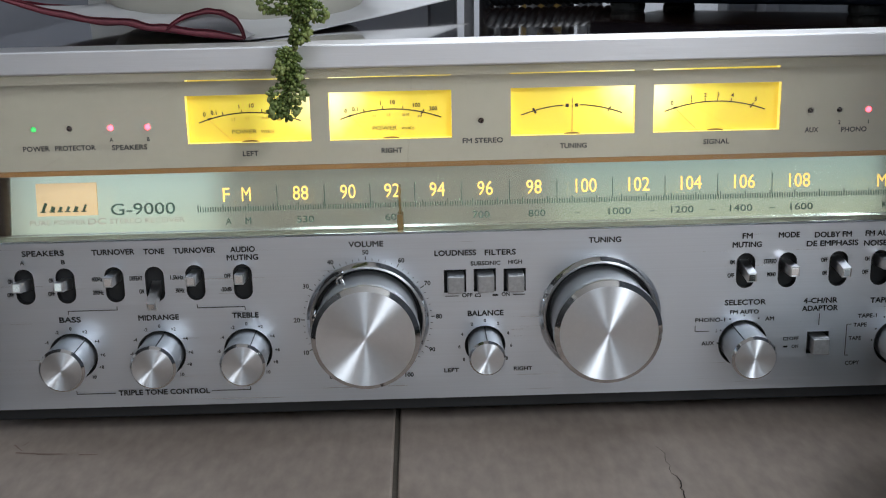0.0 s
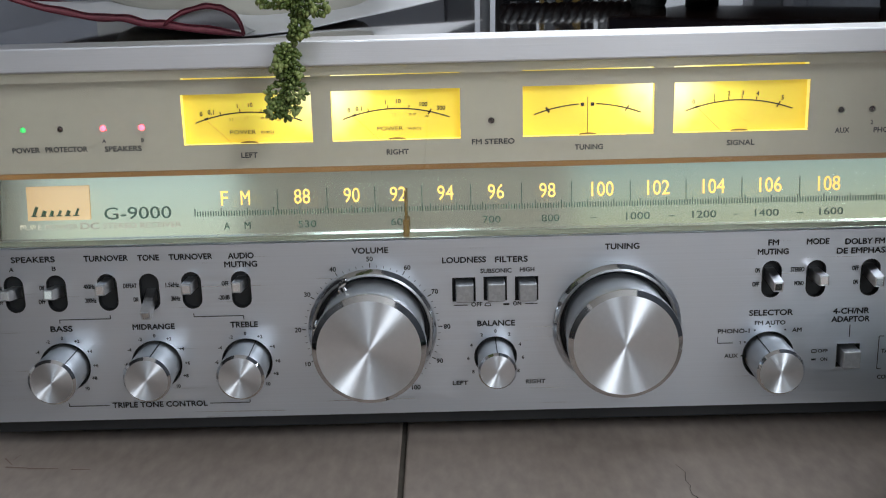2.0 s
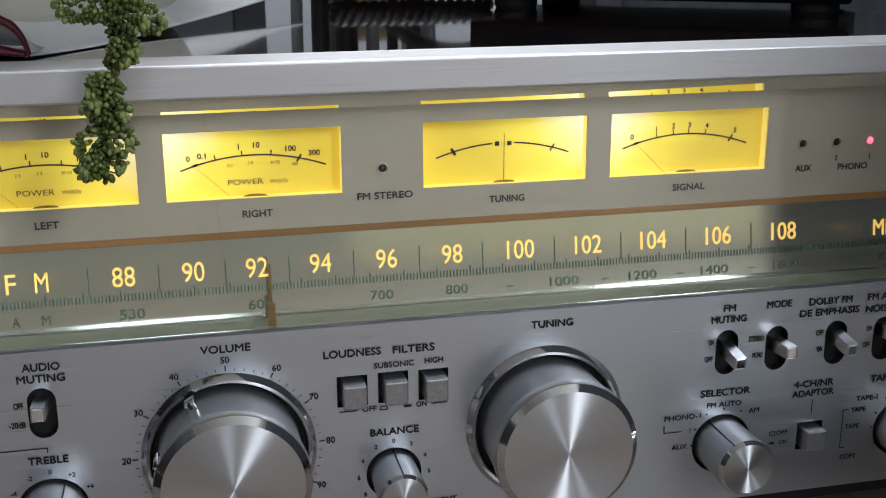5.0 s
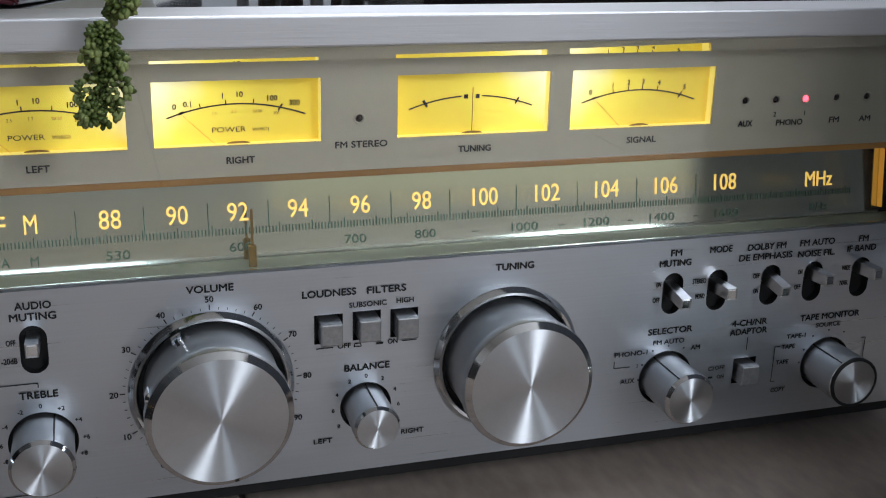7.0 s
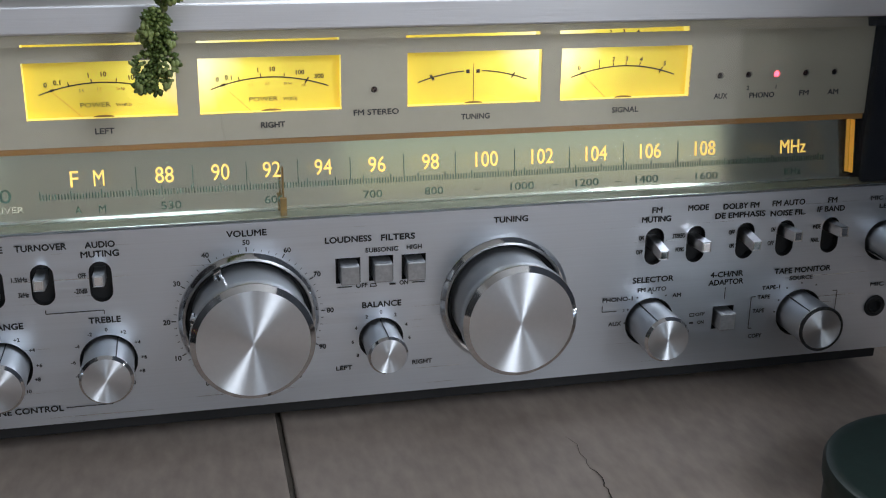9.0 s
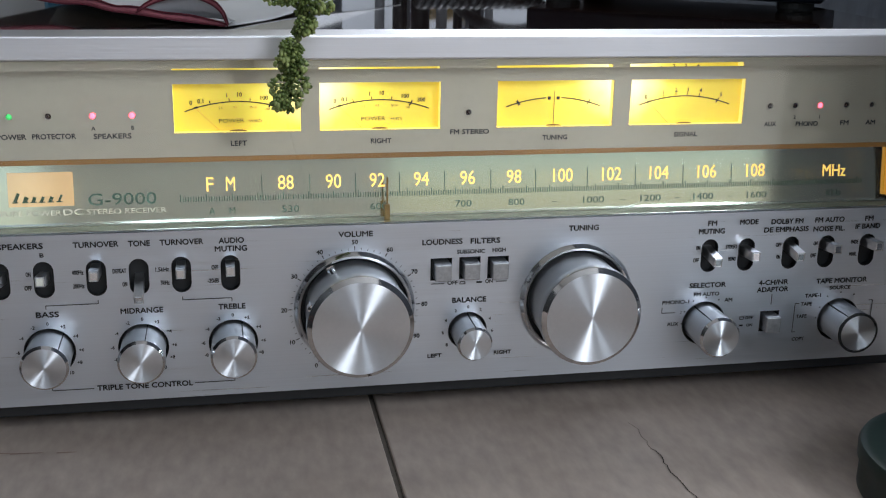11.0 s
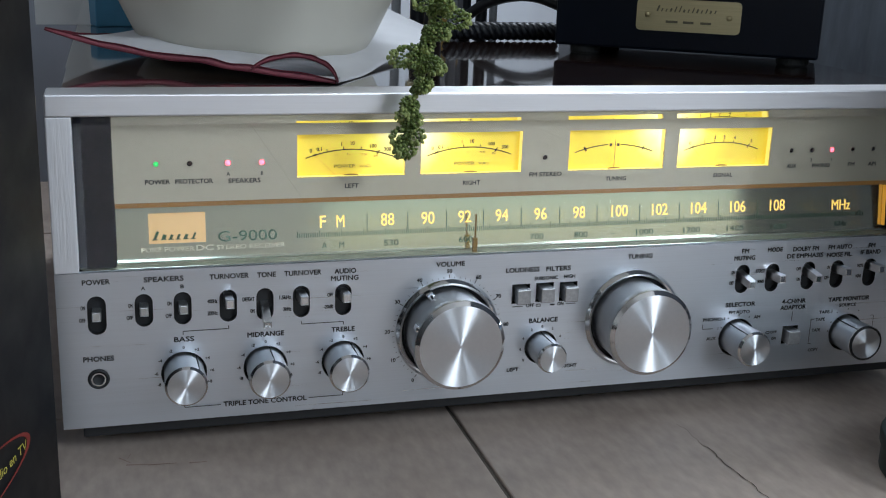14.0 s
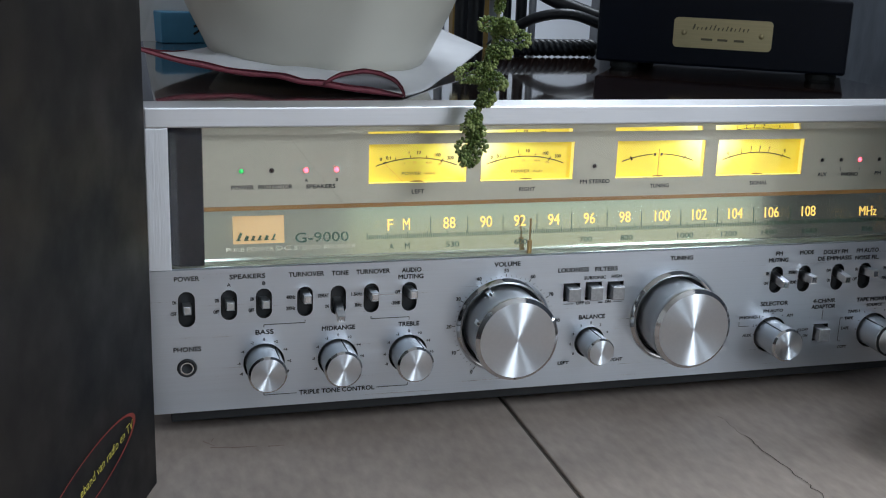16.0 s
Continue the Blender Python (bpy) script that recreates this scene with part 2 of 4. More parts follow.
# ---------- mesh helpers ----------


def part(name, bm, material, parent=None, label="", smooth=False):
    me = bpy.data.meshes.new(name)
    bm.normal_update()
    bm.to_mesh(me)
    bm.free()
    if smooth:
        for p in me.polygons:
            p.use_smooth = True
    me.materials.append(material)
    ob = new(name, me)
    if parent:
        ob.parent = parent
    if label:
        ob["label"] = label
    return ob


def thing(name, label, category, at=(0, 0, 0), rz=0.0, group=""):
    ob = new(name)
    ob.empty_display_size = 0.02
    ob.matrix_world = pose(*at, 0, 0, rz)
    return tagged(ob, label, category, group)


def box(bm, x0, x1, y0, y1, z0, z1, bevel=0.0, seg=2):
    r = bmesh.ops.create_cube(bm, size=1.0)
    bmesh.ops.scale(bm, vec=(x1 - x0, y1 - y0, z1 - z0), verts=r["verts"])
    bmesh.ops.translate(bm, vec=((x0 + x1) / 2, (y0 + y1) / 2, (z0 + z1) / 2), verts=r["verts"])
    if bevel:
        edges = list({e for v in r["verts"] for e in v.link_edges})
        bmesh.ops.bevel(bm, geom=edges, offset=bevel, segments=seg, affect="EDGES", profile=0.5)
    return bm


def block(*a, **k):
    return box(bmesh.new(), *a, **k)


def lathe(profile, n=48, axis="y", at=(0, 0, 0)):
    """Turns (radius, height) pairs round an axis; y: the height runs out of the panel, towards -y."""
    bm = bmesh.new()
    rings = []
    for r, h in profile:
        ring = []
        for i in range(n if r > 1e-6 else 1):
            a = 2 * math.pi * i / n
            c, s = r * math.cos(a), r * math.sin(a)
            p = (c, -h, s) if axis == "y" else (c, s, h)
            ring.append(bm.verts.new((p[0] + at[0], p[1] + at[1], p[2] + at[2])))
        rings.append(ring)
    for a, b in zip(rings, rings[1:]):
        for i in range(n):
            j = (i + 1) % n
            q = [a[i % len(a)], a[j % len(a)], b[j % len(b)], b[i % len(b)]]
            u = list(dict.fromkeys(q))
            if len(u) > 2:
                bm.faces.new(u)
    bmesh.ops.recalc_face_normals(bm, faces=bm.faces)
    return bm


def sharp(ob, degrees=35):
    """Smooth shading with hard edges kept."""
    me = ob.data
    bm = bmesh.new()
    bm.from_mesh(me)
    for e in bm.edges:
        e.smooth = not (len(e.link_faces) == 2 and e.calc_face_angle(0) > radians(degrees))
    for f in bm.faces:
        f.smooth = True
    bm.to_mesh(me)
    bm.free()
    return ob


def stadium(cx, cz, hw, hh, n=10):
    pts = []
    for i in range(n + 1):
        a = math.pi * i / n
        pts.append((cx + hw * math.cos(a), cz + hh - hw + hw * math.sin(a)))
    for i in range(n + 1):
        a = math.pi + math.pi * i / n
        pts.append((cx + hw * math.cos(a), cz - hh + hw + hw * math.sin(a)))
    return pts


def disc(cx, cz, r, n=40):
    return [(cx + r * math.cos(2 * math.pi * i / n), cz + r * math.sin(2 * math.pi * i / n)) for i in range(n)]


def rect(x0, x1, z0, z1):
    return [(x0, z0), (x1, z0), (x1, z1), (x0, z1)]


def holed_plate(outer, holes, y, depth):
    """An upright plate with openings through it."""
    bm = bmesh.new()
    edges = []
    for loop in [outer] + holes:
        vs = [bm.verts.new((x, y, z)) for x, z in loop]
        edges += [bm.edges.new((vs[i], vs[(i + 1) % len(vs)])) for i in range(len(vs))]
    bmesh.ops.triangle_fill(bm, use_beauty=True, use_dissolve=False, edges=edges, normal=(0, -1, 0))
    for f in bm.faces:
        f.normal_update()
        if f.normal.y > 0:
            f.normal_flip()
    r = bmesh.ops.extrude_edge_only(bm, edges=edges)
    bmesh.ops.translate(bm, vec=(0, depth, 0), verts=[v for v in r["geom"] if isinstance(v, bmesh.types.BMVert)])
    return bm


def tube(bm, pts, r, n=8, taper=None):
    """A round cord along a line of places."""
    pts = [Vector(p) for p in pts]
    rings = []
    for i, p in enumerate(pts):
        d = (pts[min(i + 1, len(pts) - 1)] - pts[max(i - 1, 0)]).normalized()
        a = d.orthogonal() if abs(d.z) > 0.95 else d.cross(Vector((0, 0, 1)))
        a.normalize()
        b = d.cross(a)
        rad = r * (taper(i / (len(pts) - 1)) if taper else 1)
        rings.append([bm.verts.new(p + (a * math.cos(2 * math.pi * k / n) + b * math.sin(2 * math.pi * k / n)) * rad) for k in range(n)])
    for u, v in zip(rings, rings[1:]):
        for k in range(n):
            bm.faces.new((u[k], u[(k + 1) % n], v[(k + 1) % n], v[k]))
    for ring in (rings[0], rings[-1]):
        bm.faces.new(ring)
    bmesh.ops.recalc_face_normals(bm, faces=bm.faces)
    return bm


def smooth_line(pts, n):
    """Catmull-Rom through places."""
    pts = [Vector(p) for p in pts]
    out = []
    for i in range(len(pts) - 1):
        p0, p1, p2, p3 = pts[max(i - 1, 0)], pts[i], pts[i + 1], pts[min(i + 2, len(pts) - 1)]
        for k in range(n):
            t = k / n
            out.append(0.5 * (2 * p1 + (p2 - p0) * t + (2 * p0 - 5 * p1 + 4 * p2 - p3) * t * t + (3 * p1 - p0 - 3 * p2 + p3) * t ** 3))
    return out + [pts[-1]]


def _glyphs(s):
    cu = bpy.data.curves.new("glyphs", "FONT")
    cu.body, cu.size, cu.resolution_u = s, 1.0, 3
    tmp = bpy.data.objects.new("glyphs", cu)
    me = bpy.data.meshes.new_from_object(tmp)
    bpy.data.objects.remove(tmp)
    bpy.data.curves.remove(cu)
    return me


_h = _glyphs("H")
CAP = max(v.co.y for v in _h.vertices)
bpy.data.meshes.remove(_h)


def lettering(name, s, x0, x1, z, cap, y, material, parent, lean=0.0, bold=0.0):
    """Print of cap height `cap` on an upright face, from x0 to x1 (x1 None: natural width, x0 the middle), foot at z."""
    me = _glyphs(s)
    if not me.vertices:
        return None
    xs = [v.co.x for v in me.vertices]
    w = max(xs) - min(xs)
    k = cap / CAP
    if x1 is None:
        kx, left = k, x0 - w * k / 2
    else:
        kx, left = (x1 - x0) / w, x0
    lo = min(xs)
    for v in me.vertices:
        v.co = Vector((left + (v.co.x - lo) * kx + lean * v.co.y * k, y, z + v.co.y * k))
    if bold:
        # further strikes beside the first thicken the strokes
        bm = bmesh.new()
        bm.from_mesh(me)
        first = bm.verts[:] + bm.edges[:] + bm.faces[:]
        for n, (dx, dz) in enumerate(((1, 0), (0.5, 0.5), (0.5, -0.5))):
            d = bmesh.ops.duplicate(bm, geom=first)
            bmesh.ops.translate(bm, vec=(dx * bold * cap * 6, -0.00004 * (n + 1), dz * bold * cap * 6), verts=[v for v in d["geom"] if isinstance(v, bmesh.types.BMVert)])
        bm.to_mesh(me)
        bm.free()
    me.name = name
    me.materials.append(material)
    ob = new(name, me)
    ob.parent = parent
    return ob


def strokes(bm, segs, w, y):
    """Thin printed lines (x0, z0, x1, z1) on an upright face."""
    for x0, z0, x1, z1 in segs:
        d = Vector((x1 - x0, z1 - z0))
        n = Vector((-d.y, d.x)).normalized() * w / 2
        q = [(x0 + n.x, z0 + n.y), (x0 - n.x, z0 - n.y), (x1 - n.x, z1 - n.y), (x1 + n.x, z1 + n.y)]
        bm.faces.new([bm.verts.new((x, y, z)) for x, z in q])
    return bm


# ---------- setting ----------
FLOOR = tagged(part("floor", block(-2.6, 2.6, -3.0, 1.6, -0.06, -0.0018), GROUT), "dark grout bed under beige stone floor tiles", "floor", kind="structure")
tagged(part("ceiling", block(-2.6, 2.6, -3.0, 1.6, 2.5, 2.6), PLASTER), "plain white plaster ceiling", "ceiling", kind="structure")


def wall(name, label, holes, x0, x1, y, z1, depth, turn=None, material=PLASTER):
    bm = bmesh.new()
    xs = sorted({x0, x1, *[h[0] for h in holes], *[h[1] for h in holes]})
    zs = sorted({0.0, z1, *[h[2] for h in holes], *[h[3] for h in holes]})
    for a, b in zip(xs, xs[1:]):
        for c, d in zip(zs, zs[1:]):
            m = ((a + b) / 2, (c + d) / 2)
            if not any(h[0] < m[0] < h[1] and h[2] < m[1] < h[3] for h in holes):
                box(bm, a, b, y, y + depth, c, d)
    bmesh.ops.remove_doubles(bm, verts=bm.verts, dist=1e-5)
    ob = tagged(part(name, bm, material), label, "wall", kind="structure")
    if turn:
        ob.matrix_world = turn
    return ob


# the upper middle opening is added to go with the knob lamp
wall("wall_south", "white plaster wall with a patio door and window openings", [(1.26, 1.94, 1.15, 2.38), (0.36, 1.94, 0.08, 1.05), (-1.31, -0.65, 0.05, 2.32), (-0.43, 0.03, 1.15, 2.35)], -2.6, 2.6, -3.0, 2.5, 0.2)
wall("wall_west", "plain white plaster wall", [], -2.8, 1.4, 2.5, 2.5, 0.1, pose(0, 0, 0, 0, 0, 90))
wall("wall_east", "plain white plaster wall", [], -2.8, 1.4, -2.6, 2.5, 0.1, pose(0, 0, 0, 0, 0, 90))
wall("wall_north", "wall with a bright window opening, its backlit shade put into the blue-grey colour", [(-0.02, 0.37, 0.02, 1.7)], -2.6, 2.6, 0.75, 2.5, 0.12, material=REAR_BACKLIT)
tagged(part("wall_pier", block(0.385, 0.62, -0.395, 0.75, 0.0, 2.5), ROUGHCAST), "grey rough-cast wall beside the receiver", "wall", kind="structure")
tagged(part("backdrop", block(-1.2, 0.6, 1.02, 1.03, 0.0, 1.9), CURTAIN), "bright overcast daylight beyond the rear window", "backdrop", kind="structure")
WIN = tagged(new("window_1"), "dark grey framed window behind the receiver", "window", kind="structure")
WIN.location = (0.175, 0.81, 0.02)
for xa, xb, za, zb in ((-0.195, -0.160, 0, 1.68), (0.160, 0.195, 0, 1.68), (-0.160, 0.160, 0, 0.05), (-0.160, 0.160, 1.63, 1.68), (-0.012, 0.012, 0.05, 1.63)):
    part("window_frame", block(xa, xb, -0.025, 0.025, za, zb, bevel=0.004), FRAMEW, WIN)

# ---------- the receiver ----------
R = thing("stereo_receiver", "silver brushed-aluminium stereo receiver with lit yellow meters, standing on the tiles", "receiver")

# panel openings
SLOTS = [(-0.2638, 0.0888, 0.0050, 0.0112), (-0.2386, 0.0903, 0.0049, 0.0096), (-0.2175, 0.0903, 0.0049, 0.0096), (-0.1922, 0.0903, 0.0049, 0.0096),
         (-0.1714, 0.0900, 0.0049, 0.0096), (-0.1504, 0.0903, 0.0049, 0.0096), (-0.1258, 0.0901, 0.0049, 0.0096),
         (0.1373, 0.0887, 0.0049, 0.0096), (0.1593, 0.0885, 0.0049, 0.0096), (0.1862, 0.0885, 0.0049, 0.0096), (0.2083, 0.0884, 0.0049, 0.0096), (0.2337, 0.0884, 0.0049, 0.0096)]
SMALL = [(-0.2177, 0.0514), (-0.1713, 0.0516), (-0.1256, 0.0516)]
BAL, SEL, TAPE, MICL = (0.0000, 0.0514), (0.1376, 0.0484), (0.2213, 0.0465), (0.2655, 0.0835)
VOL, TUN = (-0.0616, 0.0669), (0.0610, 0.0664)
BUTTONS = [(-0.0153, 0.0873), (0.0003, 0.0875), (0.0159, 0.0872), (0.1779, 0.0476)]
HOLES = [stadium(*s) for s in SLOTS] + [disc(*c, 0.0128) for c in SMALL] + [disc(*BAL, 0.0108)] + [disc(*SEL, 0.0130), disc(*TAPE, 0.0130), disc(*MICL, 0.0110)]
HOLES += [disc(*VOL, 0.0292, 64), disc(*TUN, 0.0292, 64)] + [rect(x - 0.0058, x + 0.0058, z - 0.0062, z + 0.0062) for x, z in BUTTONS]
HOLES += [disc(-0.2645, 0.0513, 0.0052), disc(0.2655, 0.0468, 0.0052)]
WX, WZ0, WZ1 = 0.2718, 0.1134, 0.1990
PX, PZ0, PZ1 = 0.2848, 0.0220, 0.2108
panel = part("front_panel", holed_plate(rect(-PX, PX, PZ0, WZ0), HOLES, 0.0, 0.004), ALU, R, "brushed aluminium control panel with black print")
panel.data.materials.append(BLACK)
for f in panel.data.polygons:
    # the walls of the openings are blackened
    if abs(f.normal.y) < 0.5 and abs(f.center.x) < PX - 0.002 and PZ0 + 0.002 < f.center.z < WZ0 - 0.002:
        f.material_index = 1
frame_top = part("frame_top", block(-PX, PX, 0.0, 0.0284, WZ1, PZ1, bevel=0.0009), ALU_TOP, R, "brushed aluminium top rail")
for s in (-1, 1):
    part("frame_side", block(min(s * WX, s * PX), max(s * WX, s * PX), 0.0, 0.012, WZ0 + 0.0001, WZ1 - 0.0001, bevel=0.0005), ALU_V, R)
part("panel_backing", block(-0.277, 0.277, 0.0065, 0.010, 0.0235, 0.112), BLACK, R)
part("cabinet", block(-0.2785, 0.2785, 0.0285, 0.445, 0.0235, 0.2098, bevel=0.0015), WOOD_TOP, R, "dark glossy lacquered wooden case")
# black plate added below the case, deep enough to pass for the shade there
part("under_shade_plate", block(-0.2745, 0.2745, 0.0064, 0.440, 0.0135, 0.0234, bevel=0.0006), BLACK, R, "black plate added for the dark shade under the receiver")
part("panel_lip", block(-PX + 0.001, PX - 0.001, 0.0042, 0.0062, PZ0 + 0.0006, 0.112), BLACK, panel)
for fx in (-0.235, 0.235):
    for fy in (0.13, 0.38):
        part("foot", lathe([(0.0, 0.0), (0.017, 0.0), (0.019, 0.003), (0.019, 0.0136), (0.0, 0.0136)], 28, "z", (fx, fy, 0)), RUBBER, R)

# meter panel, dial and glass
YM, YD = 0.0145, 0.0220
METERS = [(-0.1508, -0.0875), (-0.0779, -0.0151), (0.0154, 0.0794), (0.0890, 0.1548)]
MZ0, MZ1 = 0.1609, 0.1857
LEDS = [(-0.2290, "green"), (-0.2108, "off"), (-0.1898, "red"), (-0.1709, "red"), (0.0, "off"), (0.1705, "off"), (0.1856, "off"), (0.2007, "red"), (0.2165, "off"), (0.2322, "off")]
LZ = 0.1704
mp_holes = [rect(a, b, MZ0, MZ1) for a, b in METERS] + [disc(x, LZ if abs(x) > 0.01 else LZ - 0.0010, 0.0016, 16) for x, _ in LEDS]
meter_panel = part("meter_panel", holed_plate(rect(-0.2518, 0.2518, 0.1488, 0.1989), mp_holes, YM, 0.0012), METER_FACE, R, "champagne metal meter panel")
part("meter_backing", block(-0.2518, 0.2518, 0.0262, 0.0275, 0.149, 0.1985), BLACK, meter_panel)
for s in (-1, 1):
    part("end_panel", block(min(s * 0.2520, s * WX), max(s * 0.2520, s * WX), 0.0085, 0.0125, WZ0 + 0.0005, WZ1 - 0.0005, bevel=0.0008), DARK_GLOSS, R, "dark smoked end panel")
# strip added for the orange light that leaks between meter panel and dial
part("dial_ledge", block(-0.2516, 0.2516, YM + 0.0005, 0.0260, 0.1458, 0.1487, bevel=0.0004), AMBER, R, "amber strip above the dial, standing in for lamplight leaking there")
dial = part("dial_plate", block(-0.2516, 0.2516, YD, YD + 0.002, 0.1105, 0.1466), DIAL, R, "pale green tuning dial with lit amber numerals")
# the dial leans back from its foot
dial.matrix_basis = pose(0, YD - 0.003, 0.1115, -8.0) @ pose(0, -YD, -0.1115)
part("dial_edge", block(0.2503, 0.2511, YD - 0.0035, YD - 0.0004, 0.1165, 0.1440, bevel=0.0003), AMBER_LIT, dial, "glowing amber edge light")
part("dial_sill", block(-0.2700, 0.2700, 0.0072, YD, 0.1112, 0.1128), mat("pale_sill", (0.17, 0.175, 0.125), 0.8, 0.0, 0.1, (40, 40, 40)), R)


def slab(x0, x1, y0, y1, z0, z1, c, foot):
    """A pane whose front edges are cut back by c, and by less at its foot."""
    bm = bmesh.new()
    f = [bm.verts.new((x, y0, z)) for x, z in rect(x0 + c, x1 - c, z0 + foot, z1 - c)]
    m = [bm.verts.new((x, y0 + c * 1.42, z)) for x, z in rect(x0, x1, z0, z1)]
    b = [bm.verts.new((x, y1, z)) for x, z in rect(x0, x1, z0, z1)]
    bm.faces.new(f)
    bm.faces.new(b[::-1])
    for u, v in ((f, m), (m, b)):
        for i in range(4):
            j = (i + 1) % 4
            bm.faces.new((u[i], v[i], v[j], u[j]))
    bmesh.ops.recalc_face_normals(bm, faces=bm.faces)
    return bm


pane = part("glass_pane", slab(-WX + 0.0002, WX - 0.0002, 0.0004, 0.0070, WZ0 + 0.0002, WZ1 - 0.0002, 0.0044, 0.0010), GLASS, R, "thick clear pane with bevelled edges")
pane.visible_shadow = False

# meters


def meter(i, x0, x1):
    cx, cz = (x0 + x1) / 2, (MZ0 + MZ1) / 2
    m = new("meter")
    m.parent, m.location = R, (cx, 0.0195, cz)
    m["label"] = ("left power meter", "right power meter", "tuning meter with a centred needle", "signal strength meter")[i] + ", back-lit yellow"
    w, h = (x1 - x0) / 2, (MZ1 - MZ0) / 2
    part("meter_card", block(-w, w, 0.0, 0.001, -h, h), (METER_DIM, METER_L, METER_R, METER_L)[i], m)
    for q in (block(-w - 0.0006, -w, -0.0048, 0.001, -h, h), block(w, w + 0.0006, -0.0048, 0.001, -h, h), block(-w, w, -0.0048, 0.001, -h - 0.0006, -h)):
        part("meter_wall", q, METER_EDGE, m)
    yk = -0.0004
    arc = bmesh.new()
    xs = [(-0.0262 + 0.0524 * k / 24) for k in range(25)]
    top = 0.0026
    z = lambda x: top - 7.0 * x * x
    segs = [(a, z(a), b, z(b)) for a, b in zip(xs, xs[1:])]
    if i == 2:
        segs = [s for s in segs if abs(s[0] + s[2]) / 2 > 0.0035]
    strokes(arc, segs, 0.00058, yk)
    ticks = [(-0.0135, 1), (-0.004, 1), (0.0063, 1)] if i < 2 else ([] if i == 2 else [(-0.012, 1), (-0.0052, 1), (0.0012, 1), (0.0082, 1)])
    strokes(arc, [(a, z(a), a * 1.03, z(a) + 0.0018) for a, _ in ticks], 0.00045, yk)
    # heavy end marks
    e = 0.0165 if i < 2 else (0.0195 if i == 2 else 0.0192)
    strokes(arc, [(e - 0.0008, z(e) - 0.0013, e + 0.0008, z(e) + 0.0013)], 0.0007, yk)
    if i == 2:
        strokes(arc, [(-e + 0.0008, z(e) - 0.0013, -e - 0.0008, z(e) + 0.0013), ], 0.0011, yk)
        strokes(arc, [(-0.0033, top - 0.0003, -0.0016, top - 0.0003), (0.0016, top - 0.0003, 0.0033, top - 0.0003)], 0.0017, yk)
    else:
        strokes(arc, [(-0.0216, z(0.0208) - 0.0002, -0.0198, z(0.0208) + 0.0004)], 0.0010, yk)
    part("scale_arc", arc, INK, m)
    nums = {0: [("0", -0.0232, 0.0012), ("0.1", -0.0184, 0.0020), ("1", -0.0052, 0.0048), ("10", 0.0012, 0.0052), ("100", 0.0135, 0.0034), ("300", 0.0220, 0.0014)], 3: [("0", -0.0225, 0.0013), ("1", -0.0125, 0.0038), ("2", -0.0053, 0.0049), ("3", 0.0014, 0.0050), ("4", 0.0088, 0.0045), ("5", 0.0210, 0.0022)]}
    nums[1] = nums[0]
    for s, x, zz in nums.get(i, []):
        lettering("scale_number", s, x, None, zz, 0.0020, yk, INK, m, bold=0.012)
    if i < 2:
        for s, x, zz in (("2 5", -0.0085, -0.0013), ("2 5", -0.0012, -0.0008), ("20 50", 0.0078, -0.0010), ("200", 0.0150, -0.0020)):
            lettering("scale_number", s, x, None, zz, 0.0011, yk, INK_SOFT, m)
        lettering("scale_word", "POWER", -0.0095, 0.0032, -0.0082, 0.0020, yk, INK_SOFT, m)
        lettering("scale_unit", "W(8\u03a9)", 0.0055, 0.0120, -0.0081, 0.0013, yk, INK_SOFT, m)
    ndl = bmesh.new()
    if i == 2:
        strokes(ndl, [(0.0, -h, 0.0, 0.0062)], 0.00035, -0.0016)
    else:
        strokes(ndl, [(-0.0205, z(0.0205) - 0.0005, -0.0088, -h)], 0.0002, -0.0016)
    part("needle", ndl, mat("needle_%d" % i, (0.75, 0.33, 0.03), 0.5) if i < 2 else BRASSY, m)
    hub = bmesh.new()
    vs = [hub.verts.new((0.0045 * math.cos(a), -0.0020, -h + 0.0010 * math.sin(a))) for a in [math.pi * k / 12 for k in range(13)]]
    hub.faces.new(vs)
    part("needle_hub", hub, BRASSY, m)


for i, (a, b) in enumerate(METERS):
    meter(i, a, b)

for x, state in LEDS:
    z = LZ if abs(x) > 0.01 else LZ - 0.0010
    lamp = part("indicator_lamp", lathe([(0.0, 0.0008), (0.0009, 0.0005), (0.0014, -0.0003), (0.0014, -0.004), (0.0, -0.004)], 16, "y", (x, YM, z)), {"green": GREEN_ON, "red": RED_ON, "off": LED_OFF}[state], meter_panel, {"green": "lit green lamp", "red": "lit red lamp", "off": "unlit dark lamp"}[state], True)
    part("lamp_collar", lathe([(0.0016, 0.0), (0.0021, 0.0004), (0.0024, 0.0)], 20, "y", (x, YM - 0.0002, z)), METER_FACE, lamp, smooth=True)

YP = YM - 0.0003
for s, a, b, z in (("POWER", -0.2352, -0.2218, 0.1593), ("PROTECTOR", -0.2189, -0.1984, 0.1593), ("SPEAKERS", -0.1899, -0.1719, 0.1590), ("AUX", 0.1679, 0.1748, 0.1592),
                   ("PHONO", 0.1868, 0.2000, 0.1590), ("FM", 0.2138, 0.2188, 0.1593), ("AM", 0.2294, 0.2352, 0.1593), ("FM STEREO", -0.0097, 0.0111, 0.1580),
                   ("LEFT", -0.1232, -0.1152, 0.1542), ("RIGHT", -0.0517, -0.0410, 0.1540), ("TUNING", 0.0407, 0.0544, 0.1541), ("SIGNAL", 0.1152, 0.1287, 0.1544)):
    lettering("printed_word", s, a, b, z, 0.0025, YP, INK, meter_panel, bold=0.014)
